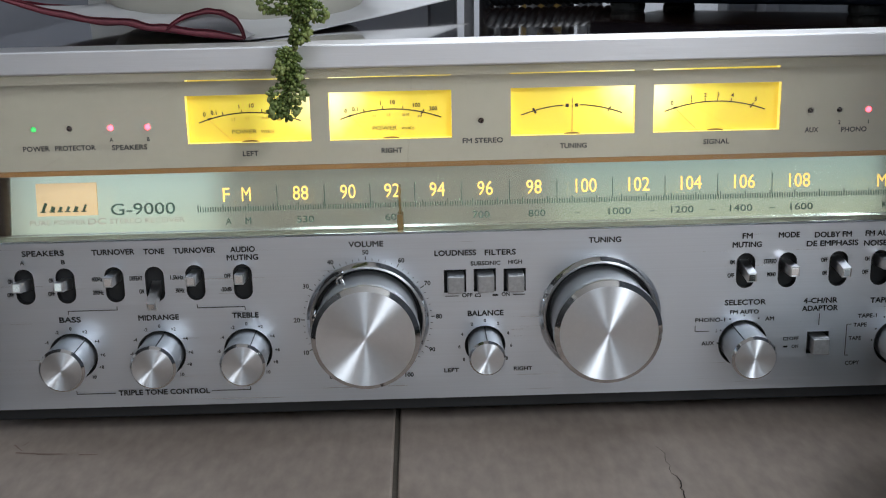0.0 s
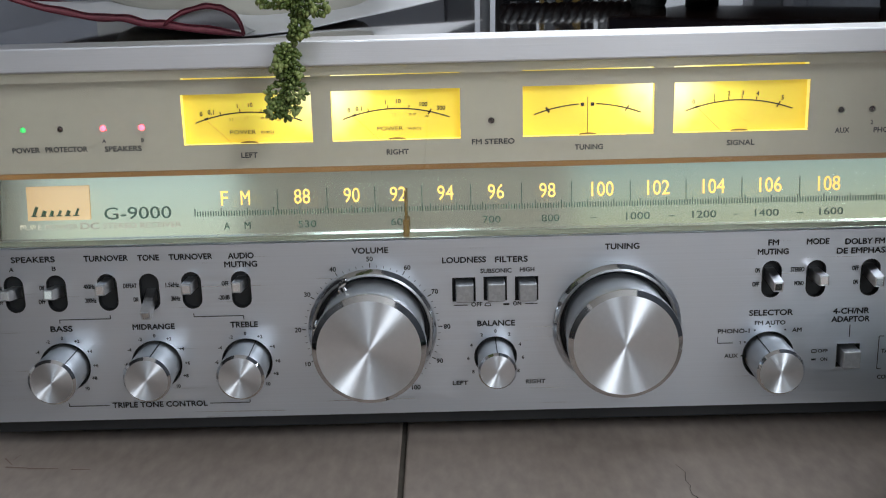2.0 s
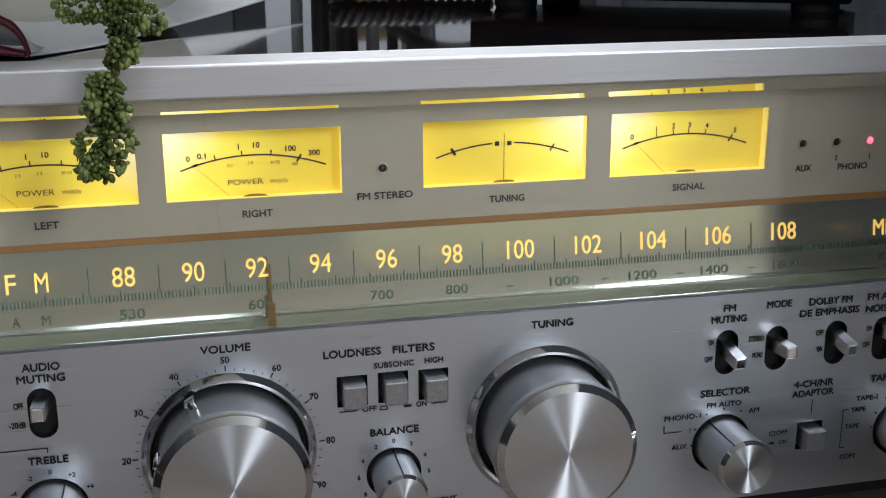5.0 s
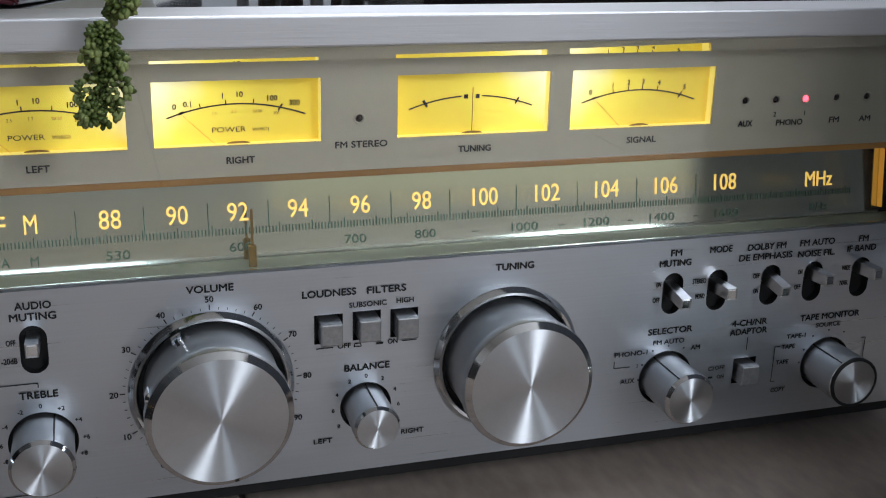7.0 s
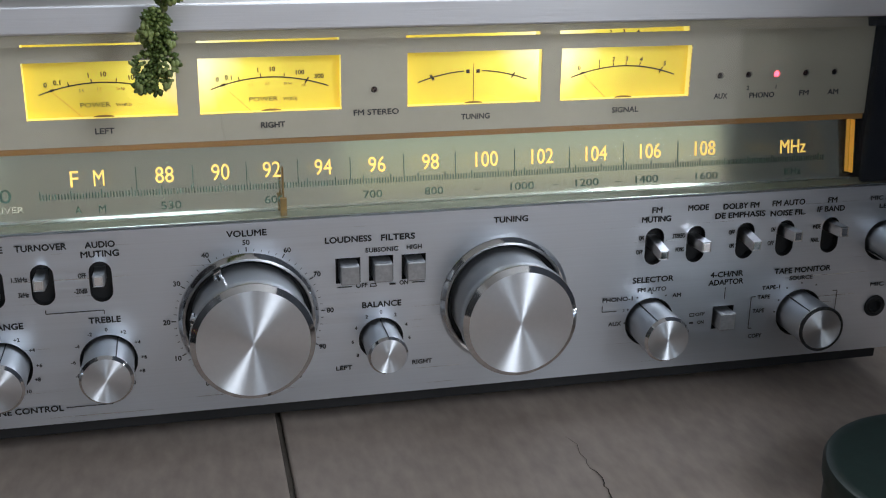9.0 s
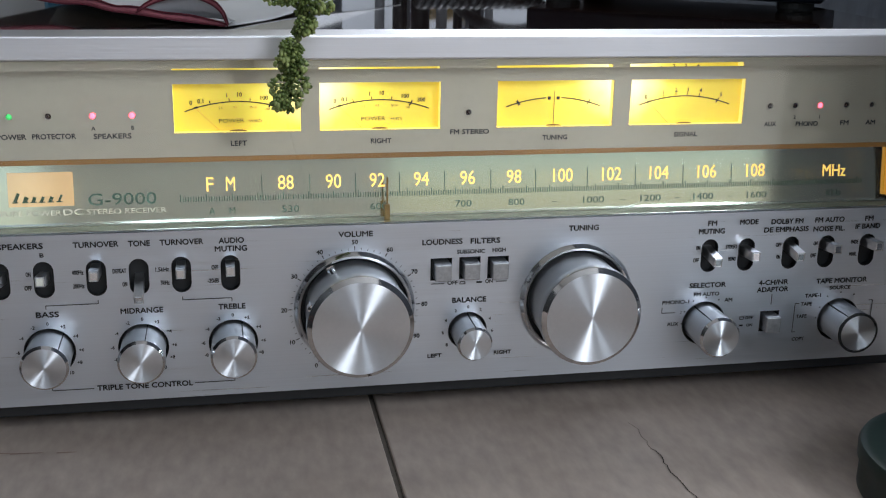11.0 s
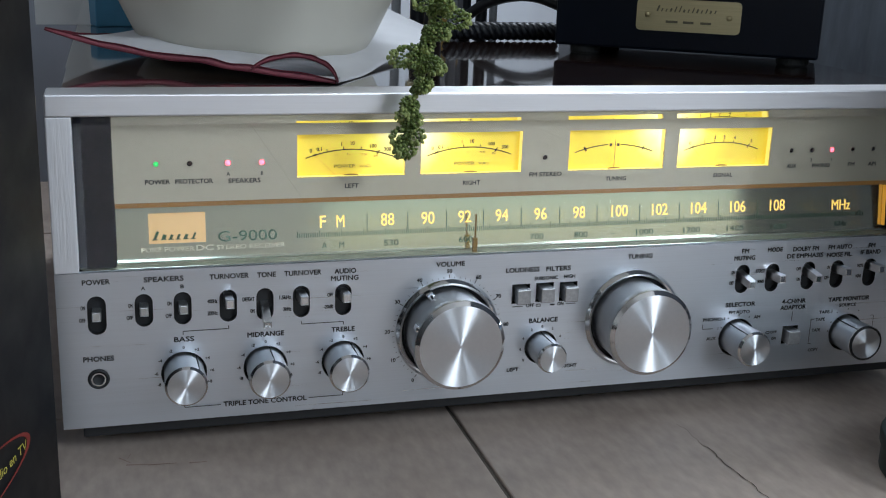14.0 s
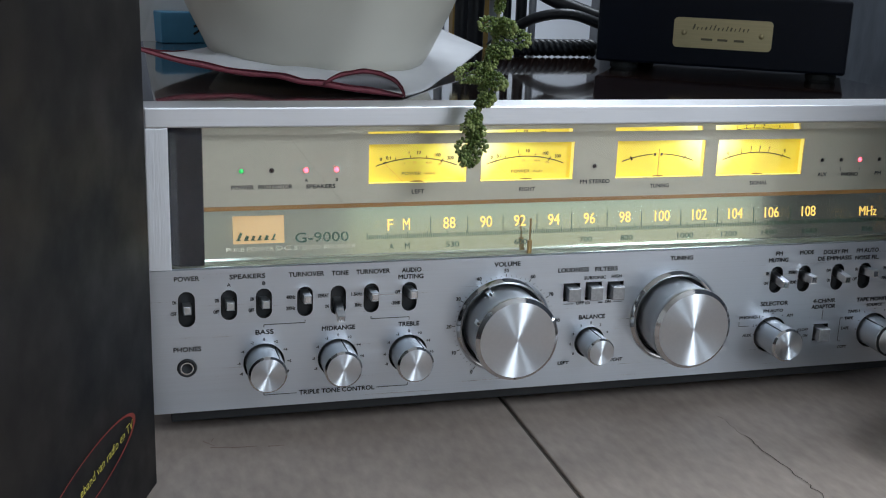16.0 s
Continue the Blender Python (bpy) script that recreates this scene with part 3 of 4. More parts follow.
for s, x, z in (("A", -0.1898, 0.1633), ("B", -0.1709, 0.1633), ("2", 0.1856, 0.1631), ("1", 0.2007, 0.1631)):
    lettering("printed_word", s, x, None, z, 0.0019, YP, INK, meter_panel, bold=0.014)

# dial print
YQ = YD - 0.0003
for s, x in (("F", -0.1346), ("M", -0.1241), ("88", -0.0955), ("90", -0.0705), ("92", -0.0472), ("94", -0.0233), ("96", 0.0021), ("98", 0.0280), ("100", 0.0557), ("102", 0.0838), ("104", 0.1116), ("106", 0.1401), ("108", 0.1695)):
    w = (0.0036, 0.0081, 0.0111)[len(s) - 1] if s != "M" else 0.0046
    lettering("dial_number", s, x - w / 2, x + w / 2, 0.1290, 0.0072, YQ, GOLD, dial)
lettering("dial_number", "MHz", 0.2112, 0.2254, 0.1280, 0.0068, YQ, GOLD, dial)
for s, x in (("A", -0.1340), ("M", -0.1236), ("530", -0.0934), ("600", -0.0466), ("700", -0.0003), ("800", 0.0294), ("\u2013", 0.0510), ("1000", 0.0735), ("\u2013", 0.0905), ("1200", 0.1069), ("\u2013", 0.1230), ("1400", 0.1384), ("\u2013", 0.1550), ("1600", 0.1708), ("KHz", 0.2186)):
    w = 0.0030 * len(s)
    lettering("dial_number", s, x - w / 2, x + w / 2, 0.1168, 0.0035, YQ, GREEN_INK, dial)
tk = bmesh.new()
n = 0
x = -0.1498
while x < 0.236:
    strokes(tk, [(x, 0.1236, x, 0.1262 if n % 10 else 0.1275)], 0.00045, YQ)
    x, n = x + 0.00132, n + 1
tagged(part("dial_ticks", tk, GREEN_INK, dial), kind="stuff")
for x in (-0.1080, -0.0830, -0.0588, -0.0352, -0.0106, 0.0150, 0.0402, 0.0697, 0.0977, 0.1258, 0.1548):
    part("dial_divider", strokes(bmesh.new(), [(x, 0.1255, x, 0.1366)], 0.00035, YQ), GREEN_INK, dial)
part("badge", block(-0.2340, -0.2024, YQ - 0.0004, YQ, 0.1236, 0.1408), LOGO_PLATE, dial, "peach badge with a dark green emblem")
emb = bmesh.new()
for x, h, w in ((-0.2310, 0.0046, 0.0016), (-0.2262, 0.0026, 0.0021), (-0.2222, 0.0025, 0.0016), (-0.2182, 0.0026, 0.0014), (-0.2140, 0.0025, 0.0018), (-0.2097, 0.0034, 0.0011)):
    strokes(emb, [(x, 0.1260, x + 0.45 * h, 0.1260 + h)], w, YQ - 0.0007)
    strokes(emb, [(x - 0.0012, 0.1259, x + 0.0018, 0.1259)], 0.0006, YQ - 0.0009)
part("emblem", emb, mat("emblem_green", (0.03, 0.07, 0.03), 0.5), dial)
lettering("model_number", "G-9000", -0.1956, -0.1618, 0.1233, 0.0060, YQ, GREEN_INK, dial)
lettering("printed_words", "PURE POWER", -0.2383, -0.2090, 0.1188, 0.0026, YQ, PALE_INK, dial)
lettering("printed_words", "DC", -0.2080, -0.1985, 0.1188, 0.0030, YQ, PALE_INK, dial, bold=0.01)
lettering("printed_words", "STEREO RECEIVER", -0.1965, -0.1570, 0.1188, 0.0026, YQ, PALE_INK, dial)
ptr = bmesh.new()
box(ptr, -0.0447, -0.0417, 0.0110, 0.0130, 0.1115, 0.1215, bevel=0.0003)
box(ptr, -0.0437, -0.0427, 0.0113, 0.0126, 0.1215, 0.1362, bevel=0.0002)
part("dial_pointer", ptr, BRASSY, R, "slim brass tuning pointer")

# print on the control panel
YF = -0.0003
for s, a, b, z in (("POWER", -0.2708, -0.2562, 0.1068), ("SPEAKERS", -0.2382, -0.2167, 0.1068), ("TURNOVER", -0.2024, -0.1806, 0.1066), ("TONE", -0.1758, -0.1653, 0.1064), ("TURNOVER", -0.1604, -0.1390, 0.1064),
                   ("AUDIO", -0.1312, -0.1186, 0.1063), ("MUTING", -0.1333, -0.1172, 0.1020), ("PHONES", -0.2723, -0.2560, 0.0620), ("BASS", -0.2229, -0.2119, 0.0705), ("MIDRANGE", -0.1817, -0.1607, 0.0705),
                   ("TREBLE", -0.1327, -0.1190, 0.0705), ("TRIPLE TONE CONTROL", -0.1960, -0.1476, 0.0287), ("VOLUME", -0.0701, -0.0523, 0.1073), ("TUNING", 0.0544, 0.0712, 0.1063),
                   ("LOUDNESS", -0.0258, -0.0043, 0.1013), ("FILTERS", 0.0003, 0.0163, 0.1011), ("BALANCE", -0.0090, 0.0097, 0.0680), ("SELECTOR", 0.1270, 0.1487, 0.0700),
                   ("FM", 0.1347, 0.1398, 0.1063), ("MUTING", 0.1297, 0.1448, 0.1016), ("MODE", 0.1536, 0.1645, 0.1063), ("DOLBY FM", 0.1725, 0.1917, 0.1059), ("DE EMPHASIS", 0.1686, 0.1955, 0.1012),
                   ("FM AUTO", 0.1991, 0.2170, 0.1060), ("NOISE FIL.", 0.1987, 0.2180, 0.1007), ("FM", 0.2300, 0.2350, 0.1060), ("IF BAND", 0.2246, 0.2399, 0.1014), ("4-CH/NR", 0.1689, 0.1868, 0.0699), ("ADAPTOR", 0.1683, 0.1873, 0.0656),
                   ("TAPE MONITOR", 0.2045, 0.2363, 0.0692)):
    lettering("printed_word", s, a, b, z, 0.0028, YF, INK, panel, bold=0.015)
for s, a, b, z in (("A", -0.2397, -0.2376, 0.1023), ("B", -0.2185, -0.2166, 0.1023), ("SUBSONIC", -0.0070, 0.0083, 0.0957), ("HIGH", 0.0125, 0.0196, 0.0960), ("LEFT", -0.0220, -0.0143, 0.0367), ("RIGHT", 0.0152, 0.0249, 0.0366), ("FM AUTO", 0.1301, 0.1453, 0.0650), ("PHONO-1", 0.1117, 0.1275, 0.0610),
                   ("AM", 0.1490, 0.1536, 0.0609), ("AUX", 0.1155, 0.1222, 0.0478), ("MIC", 0.2612, 0.2690, 0.0582), ("OFF", -0.0118, -0.0064, 0.0785), ("ON", 0.0090, 0.0130, 0.0785), ("SOURCE", 0.2135, 0.2265, 0.0652),
                   ("TAPE-1", 0.1985, 0.2085, 0.0610), ("TAPE", 0.1965, 0.2035, 0.0560), ("TAPE", 0.1945, 0.2010, 0.0485), ("COPY", 0.1935, 0.2010, 0.0345), ("MIC MIXING", 0.2545, 0.2770, 0.1060), ("LEVEL", 0.2600, 0.2720, 0.1015)):
    lettering("printed_word", s, a, b, z, 0.0021, YF, INK, panel, bold=0.012)
small = []
for sx, hi, lo in ((-0.2638, "ON", "OFF"), (-0.2386, "ON", "OFF"), (-0.2175, "ON", "OFF"), (-0.1922, "400Hz", "200Hz"), (-0.1714, "DEFEAT", "ON"), (-0.1504, "1.5kHz", "3kHz"), (-0.1258, "OFF", "-20dB"), (0.1373, "ON", "OFF"), (0.1593, "STEREO", "MONO"), (0.1862, "OFF", "ON"), (0.2083, "ON", "OFF"), (0.2337, "WIDE", "NAR.")):
    w1, w2 = 0.0011 * len(hi), 0.0011 * len(lo)
    small += [(hi, sx - 0.0062 - w1, sx - 0.0062, 0.0925), (lo, sx - 0.0062 - w2, sx - 0.0062, 0.0853)]
for s, a, b, z in small:
    lettering("printed_word", s, a, b, z, 0.0022, YF, INK, panel, bold=0.012)
lettering("printed_word", "OFF", 0.1625, 0.1675, 0.0495, 0.0017, YF, INK, panel, bold=0.01)
lettering("printed_word", "ON", 0.1640, 0.1675, 0.0450, 0.0017, YF, INK, panel, bold=0.01)
lettering("printed_word", "2", 0.1232, None, 0.0550, 0.0016, YF, INK, panel)


def ring_scale(c, r, marks, cap, z_off=0.0008):
    for s, deg in marks:
        a = radians(deg)
        lettering("scale_number", s, c[0] + r * math.sin(a), None, c[1] + r * math.cos(a) - z_off, cap, YF, INK, panel, bold=0.012)


for c in SMALL:
    ring_scale(c, 0.0155, [("0", 0), ("+2", 28), ("+4", 58), ("+6", 88), ("+8", 114), ("10", 140), ("-2", -28), ("-4", -58), ("-6", -88), ("-8", -114)], 0.0017)
ring_scale(BAL, 0.0138, [("0", 0), ("2", 30), ("2", -30), ("4", 62), ("4", -62), ("6", 92), ("6", -92), ("8", -124), ("8", 124)], 0.0017)
ring_scale(VOL, 0.0374, [("50", 0), ("60", 29.5), ("70", 58), ("80", 88), ("90", 117), ("100", 146), ("40", -29.5), ("30", -58), ("20", -88), ("10", -117), ("0", -146)], 0.0023, 0.0011)
ln = bmesh.new()
for k in range(51):
    a = radians(-146 + 292 * k / 50)
    r0, r1 = 0.0331, 0.0352 if k % 5 == 0 else 0.0342
    strokes(ln, [(VOL[0] + r0 * math.sin(a), VOL[1] + r0 * math.cos(a), VOL[0] + r1 * math.sin(a), VOL[1] + r1 * math.cos(a))], 0.00045 if k % 5 == 0 else 0.00025, YF)
tagged(part("scale_ticks", ln, INK, panel), kind="stuff")
LINES = [(-0.2177, 0.0766, -0.1922, 0.0766), (-0.2177, 0.0747, -0.2177, 0.0766), (-0.1922, 0.0766, -0.1922, 0.0785), (-0.1504, 0.0766, -0.1256, 0.0766), (-0.1504, 0.0785, -0.1504, 0.0766), (-0.1256, 0.0747, -0.1256, 0.0766),
             (-0.2180, 0.0300, -0.1975, 0.0300), (-0.2180, 0.0300, -0.2180, 0.0318), (-0.1462, 0.0300, -0.1256, 0.0300), (-0.1256, 0.0300, -0.1256, 0.0318),
             (-0.0205, 0.0792, -0.0135, 0.0792), (0.0150, 0.0792, 0.0212, 0.0792), (-0.0050, 0.0786, -0.0020, 0.0786), (-0.0050, 0.0786, -0.0046, 0.0800), (-0.0046, 0.0800, -0.0024, 0.0800), (-0.0024, 0.0800, -0.0020, 0.0786),
             (0.1118, 0.0590, 0.1118, 0.0557), (0.1118, 0.0557, 0.1195, 0.0557), (0.1779, 0.0640, 0.1779, 0.0575), (0.1930, 0.0575, 0.1930, 0.0400), (0.1930, 0.0575, 0.1955, 0.0575), (0.1930, 0.0400, 0.1950, 0.0400),
             (0.1595, 0.0495, 0.1618, 0.0495), (0.1595, 0.0510, 0.1618, 0.0510), (0.1595, 0.0495, 0.1595, 0.0510), (0.1618, 0.0495, 0.1618, 0.0510), (0.2420, 0.0575, 0.2420, 0.0400), (0.2420, 0.0575, 0.2395, 0.0575)]
for q in LINES:
    part("printed_line", strokes(bmesh.new(), [q], 0.00040, YF), INK, panel)
for q in [(0.0042, 0.0792, 0.0072, 0.0792), (0.1595, 0.0458, 0.1618, 0.0458)]:
    part("printed_line", strokes(bmesh.new(), [q], 0.0010, YF), INK, panel)
for x, z in ((0.1242, 0.0488), (0.1255, 0.0560), (0.1302, 0.0622), (0.1378, 0.0640), (0.1455, 0.0622), (0.2088, 0.0545), (0.2070, 0.0482), (0.2128, 0.0610), (0.2210, 0.0632), (0.2295, 0.0615)):
    part("printed_dot", strokes(bmesh.new(), [(x - 0.0004, z, x + 0.0004, z)], 0.0008, YF), INK, panel)


def lever(sx, z, dz, length=0.0125, tilt=0.0):
    """A plated slide-switch lever standing out of its slot."""
    bm = bmesh.new()
    box(bm, -0.0023, 0.0023, -length, 0.006, -0.0028, 0.0028)
    front = [f for f in bm.faces if f.normal.y < -0.9]
    r = bmesh.ops.inset_region(bm, faces=front, thickness=0.0005, depth=-0.0005)
    for v in bm.verts:
        if v.co.y < 0:
            v.co.z *= 1.0 + 0.10 * v.co.y / length
    ob = part("switch_lever", bm, STICK, R, "plated slide switch lever")
    tip = part("lever_face", block(-0.0016, 0.0016, -length - 0.0001, -length + 0.0006, -0.0018, 0.0018), CHROME, ob, "bright lever end")
    ob.matrix_basis = pose(sx, 0, z + dz, tilt, 0, 0)
    return ob


for (sx, sz, _, _), dz, tilt in zip(SLOTS, (0.001, 0.001, 0.001, 0.004, -0.0040, 0.0035, 0.0035, 0.0015, 0.002, 0.003, 0.004, 0.005), (-10, -10, -10, -4, 22, -4, -6, 8, -3, 8, -4, -3)):
    lever(sx, sz, dz, tilt=tilt)
for x, z in BUTTONS:
    bm = block(-0.0044, 0.0044, -0.0058, 0.006, -0.0047, 0.0047, bevel=0.0006)
    ob = part("push_button", bm, BUTTON, R, "square metal push button in a black opening")
    ob.location = (x + 0.0003, 0, z - 0.0006)
for x, z in ((-0.2645, 0.0513), (0.2655, 0.0468)):
    jack = sharp(part("jack_socket", lathe([(0.0030, -0.003), (0.0030, 0.0006), (0.0033, 0.0011), (0.0040, 0.0011), (0.0043, 0.0006)], 32, "y", (x, -0.0002, z)), CHROME if x < 0 else BLACK, R, "jack socket with a black collar"))
    part("socket_hole", lathe([(0.0031, 0.0002), (0.0, 0.0)], 24, "y", (x, 0.002, z)), BLACK, jack)
    part("socket_collar", lathe([(0.0043, 0.0003), (0.0046, 0.0012), (0.0056, 0.0010), (0.0060, 0.0)], 32, "y", (x, -0.0002, z)), BLACK, jack, "black collar", True)


def small_knob(c, r, depth, deg, dark=False):
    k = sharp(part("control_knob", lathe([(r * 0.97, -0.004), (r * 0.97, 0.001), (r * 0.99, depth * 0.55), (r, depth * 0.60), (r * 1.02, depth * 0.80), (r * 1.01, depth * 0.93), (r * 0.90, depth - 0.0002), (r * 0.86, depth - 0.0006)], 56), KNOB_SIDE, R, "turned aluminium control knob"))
    k.location = (c[0], 0, c[1])
    part("knob_bevel", lathe([(r * 1.012, depth * 0.93 + 0.00005), (r * 0.905, depth)], 56), SATIN, k, "polished bevel", True)
    part("knob_face", lathe([(r * 0.905, depth), (r * 0.6, depth - 0.0001), (0.0, depth - 0.0001)], 56), SPUN, k, "spun aluminium face", True)
    g = block(-0.00025, 0.00025, -depth + 0.0015, 0.001, r * 0.975, r * 1.035)
    g2 = part("index_line", g, BLACK, k)
    g2.rotation_euler = (0, radians(deg), 0)
    return k


for c, d in zip(SMALL, (38, 12, 24)):
    small_knob(c, 0.0116, 0.0218, d)
small_knob(BAL, 0.0093, 0.0212, 0)
small_knob(SEL, 0.0116, 0.0240, -30)
tk_ = small_knob(TAPE, 0.0116, 0.0225, -35)
part("knob_rim", lathe([(0.0118, 0.0215), (0.0119, 0.0228), (0.0112, 0.0231), (0.0106, 0.0228)], 56), BLACK, tk_, "black rim", True)
small_knob(MICL, 0.0095, 0.0200, -120)


def big_knob(c, deg, name):
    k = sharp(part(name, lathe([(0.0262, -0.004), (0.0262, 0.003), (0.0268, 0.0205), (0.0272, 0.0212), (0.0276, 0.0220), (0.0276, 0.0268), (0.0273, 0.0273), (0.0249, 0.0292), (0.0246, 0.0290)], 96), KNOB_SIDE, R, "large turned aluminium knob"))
    k.location = (c[0], 0, c[1])
    part("knob_bevel", lathe([(0.02745, 0.02735), (0.0250, 0.0294)], 96), SATIN, k, "polished bevel", True)
    part("knob_face", lathe([(0.0250, 0.0294), (0.012, 0.0293), (0.0, 0.0293)], 96), SPUN, k, "spun aluminium face", True)
    ring = sharp(part("knob_bezel", lathe([(0.0286, -0.003), (0.0286, 0.0012), (0.0291, 0.0022), (0.0303, 0.0024), (0.0316, 0.0010), (0.0322, 0.0002)], 96), CHROME, R, "polished ring round the knob"), 50)
    ring.location = (c[0], 0, c[1])
    return k


vk = big_knob(VOL, -40, "volume_knob")
big_knob(TUN, 0, "tuning_knob")
for deg, y0, y1, w, dark in ((-28, 0.0105, 0.0035, 0.0021, False), (-66, 0.0268, 0.0200, 0.0019, True)):
    q = part("index_notch", block(-w, w, -y0, -y1, 0.0262, 0.0290 if not dark else 0.0287, bevel=0.0005), CHROME, vk, "bright index notch")
    q.rotation_euler = (0, radians(deg), 0)
    part("notch_slot", block(-0.0006, 0.0006, -y0 - 0.0001, -y0 + 0.0014, 0.0270, 0.0292 if not dark else 0.0289), BLACK, q)

# ---------- things on and round the receiver ----------
TOP = 0.2099

# cloth with a red ribbon hem under the pot
cl = thing("tray_cloth", "white plastic cloth with a red ribbon hem on the receiver", "cloth")


def hem_line(pts, n):
    return smooth_line([(x, y, TOP + h) for x, y, h in pts], n)


FRONT = hem_line([(-0.2905, 0.157, 0.0200), (-0.262, 0.146, 0.0120), (-0.238, 0.129, 0.0085), (-0.2153, 0.1104, 0.0062), (-0.198, 0.093, 0.0070), (-0.184, 0.081, 0.0048), (-0.1698, 0.0715, 0.0040), (-0.147, 0.056, 0.0022), (-0.1238, 0.0404, 0.0012)], 5)
RIGHT = hem_line([(-0.1238, 0.0404, 0.0012), (-0.098, 0.080, 0.0010), (-0.075, 0.125, 0.0028), (-0.050, 0.170, 0.0050), (-0.021, 0.228, 0.0080), (0.0065, 0.285, 0.0102)], 8)
LEFT = hem_line([(-0.2905, 0.157, 0.0200), (-0.270, 0.190, 0.0135), (-0.246, 0.228, 0.0100), (-0.190, 0.330, 0.0060)], 13)
REAR = hem_line([(-0.190, 0.330, 0.0060), (-0.100, 0.372, 0.0450), (-0.050, 0.362, 0.0360), (-0.014, 0.328, 0.0200), (0.0065, 0.285, 0.0102)], 10)
N = 40
bm = bmesh.new()
grid = []
for i in range(N + 1):
    row = []
    for j in range(N + 1):
        u, v = i / N, j / N
        p = FRONT[i] * (1 - v) + REAR[i] * v + LEFT[min(j, len(LEFT) - 1)] * (1 - u) + RIGHT[j] * u
        p -= FRONT[0] * ((1 - u) * (1 - v)) + FRONT[-1] * (u * (1 - v)) + REAR[0] * ((1 - u) * v) + REAR[-1] * (u * v)
        inner = min(u, v, 1 - u, 1 - v) * 6
        p.z += 0.0016 * min(1.0, inner) * noise.noise(p * 42)
        row.append(bm.verts.new((p.x, p.y, max(TOP + 0.0007, p.z))))
    grid.append(row)
for i in range(N):
    for j in range(N):
        bm.faces.new((grid[i][j], grid[i + 1][j], grid[i + 1][j + 1], grid[i][j + 1]))
sheet = part("sheet", bm, CLOTH, cl, smooth=True)
md = sheet.modifiers.new("thickness", "SOLIDIFY")
md.thickness = 0.0006


def ribbon(name, line, width, material):
    """A hem of that height standing along a line, with a dark cord on both edges."""
    bm = bmesh.new()
    n = len(line)
    low, high = [], []
    for i, p in enumerate(line):
        w = width * (0.90 + 0.10 * math.sin(i * 0.9)) * min(1.0, 0.35 + 6 * min(i, n - 1 - i) / n)
        low.append(p.copy())
        high.append(p + Vector((0.0004, 0.0010, w)))
    a, b = [bm.verts.new(p) for p in low], [bm.verts.new(p) for p in high]
    for i in range(n - 1):
        bm.faces.new((a[i], a[i + 1], b[i + 1], b[i]))
    hem = part(name, bm, material, cl, "dull red ribbon hem", True)
    hem.modifiers.new("thickness", "SOLIDIFY").thickness = 0.0005
    for edge in (low, high):
        part("cord", tube(bmesh.new(), [p + Vector((0, -0.0005, 0)) for p in edge], 0.00050, 7), RED_TRIM, hem, smooth=True)
    return hem


ribbon("hem", FRONT, 0.0038, RED_BAND)
ribbon("hem", LEFT[:28], 0.0014, RED_TRIM)
ARC = hem_line([(-0.1698, 0.0700, 0.0052), (-0.160, 0.0680, 0.0105), (-0.1452, 0.0599, 0.0142), (-0.134, 0.0520, 0.0128), (-0.1262, 0.0440, 0.0085), (-0.1225, 0.0395, 0.0012)], 8)
ribbon("hem", ARC, 0.0024, RED_BAND)
# the ply that curls up behind the looped hem
bm = bmesh.new()
back = [Vector((p.x + 0.004, p.y + 0.013, TOP + 0.003)) for p in ARC]
a, b = [bm.verts.new(p + Vector((0, 0.0012, 0.0005))) for p in ARC], [bm.verts.new(p) for p in back]
for i in range(len(ARC) - 1):
    bm.faces.new((a[i], a[i + 1], b[i + 1], b[i]))
part("curled_ply", bm, CLOTH, cl, smooth=True).modifiers.new("thickness", "SOLIDIFY").thickness = 0.0006

# pot
pt = thing("plant_pot", "cream glazed plant pot on a white cloth", "plant pot", (-0.150, 0.205, TOP + 0.0030))
part("body", lathe([(0.0, 0.0), (0.070, 0.0), (0.078, 0.003), (0.084, 0.012), (0.100, 0.045), (0.118, 0.090), (0.131, 0.130), (0.136, 0.150), (0.139, 0.152), (0.139, 0.158), (0.134, 0.159), (0.128, 0.150), (0.110, 0.085), (0.0, 0.080)], 72, "z"), POT, pt, smooth=True)
part("soil", lathe([(0.1255, 0.138), (0.0, 0.142)], 40, "z"), mat("dark_soil", (0.03, 0.022, 0.016), 0.95, 0.0, 0.4, (200, 200, 200), 0.6), pt)

# trailing sedum strand
sd = thing("trailing_sedum", "green trailing sedum strand hanging from the pot over the receiver", "plant", (-0.092, -0.014, 0.300))
rng = random.Random(7)
spine = smooth_line([(0.000, 0.098, 0.082), (0.013, 0.060, 0.078), (0.018, 0.022, 0.052), (0.015, 0.000, 0.016), (0.011, -0.005, -0.030), (0.006, -0.004, -0.062), (0.002, -0.003, -0.087), (-0.001, -0.003, -0.105), (-0.007, -0.004, -0.120)], 10)
part("stem", tube(bmesh.new(), spine, 0.0011, 7), STEM, sd, smooth=True)
leaf_bm, tip_bm = ([], []), ([], [])
_ico = bmesh.new()
bmesh.ops.create_icosphere(_ico, subdivisions=1, radius=1.0)
_ico.verts.index_update()
ICO_V, ICO_F = [v.co.copy() for v in _ico.verts], [tuple(v.index for v in f.verts) for f in _ico.faces]
_ico.free()


def bead(bm, p, r, q):
    m = Matrix.LocRotScale(p, q, (r, r, r * 1.5))
    base = len(bm[0])
    bm[0].extend([m @ v for v in ICO_V])
    bm[1].extend([tuple(k + base for k in f) for f in ICO_F])


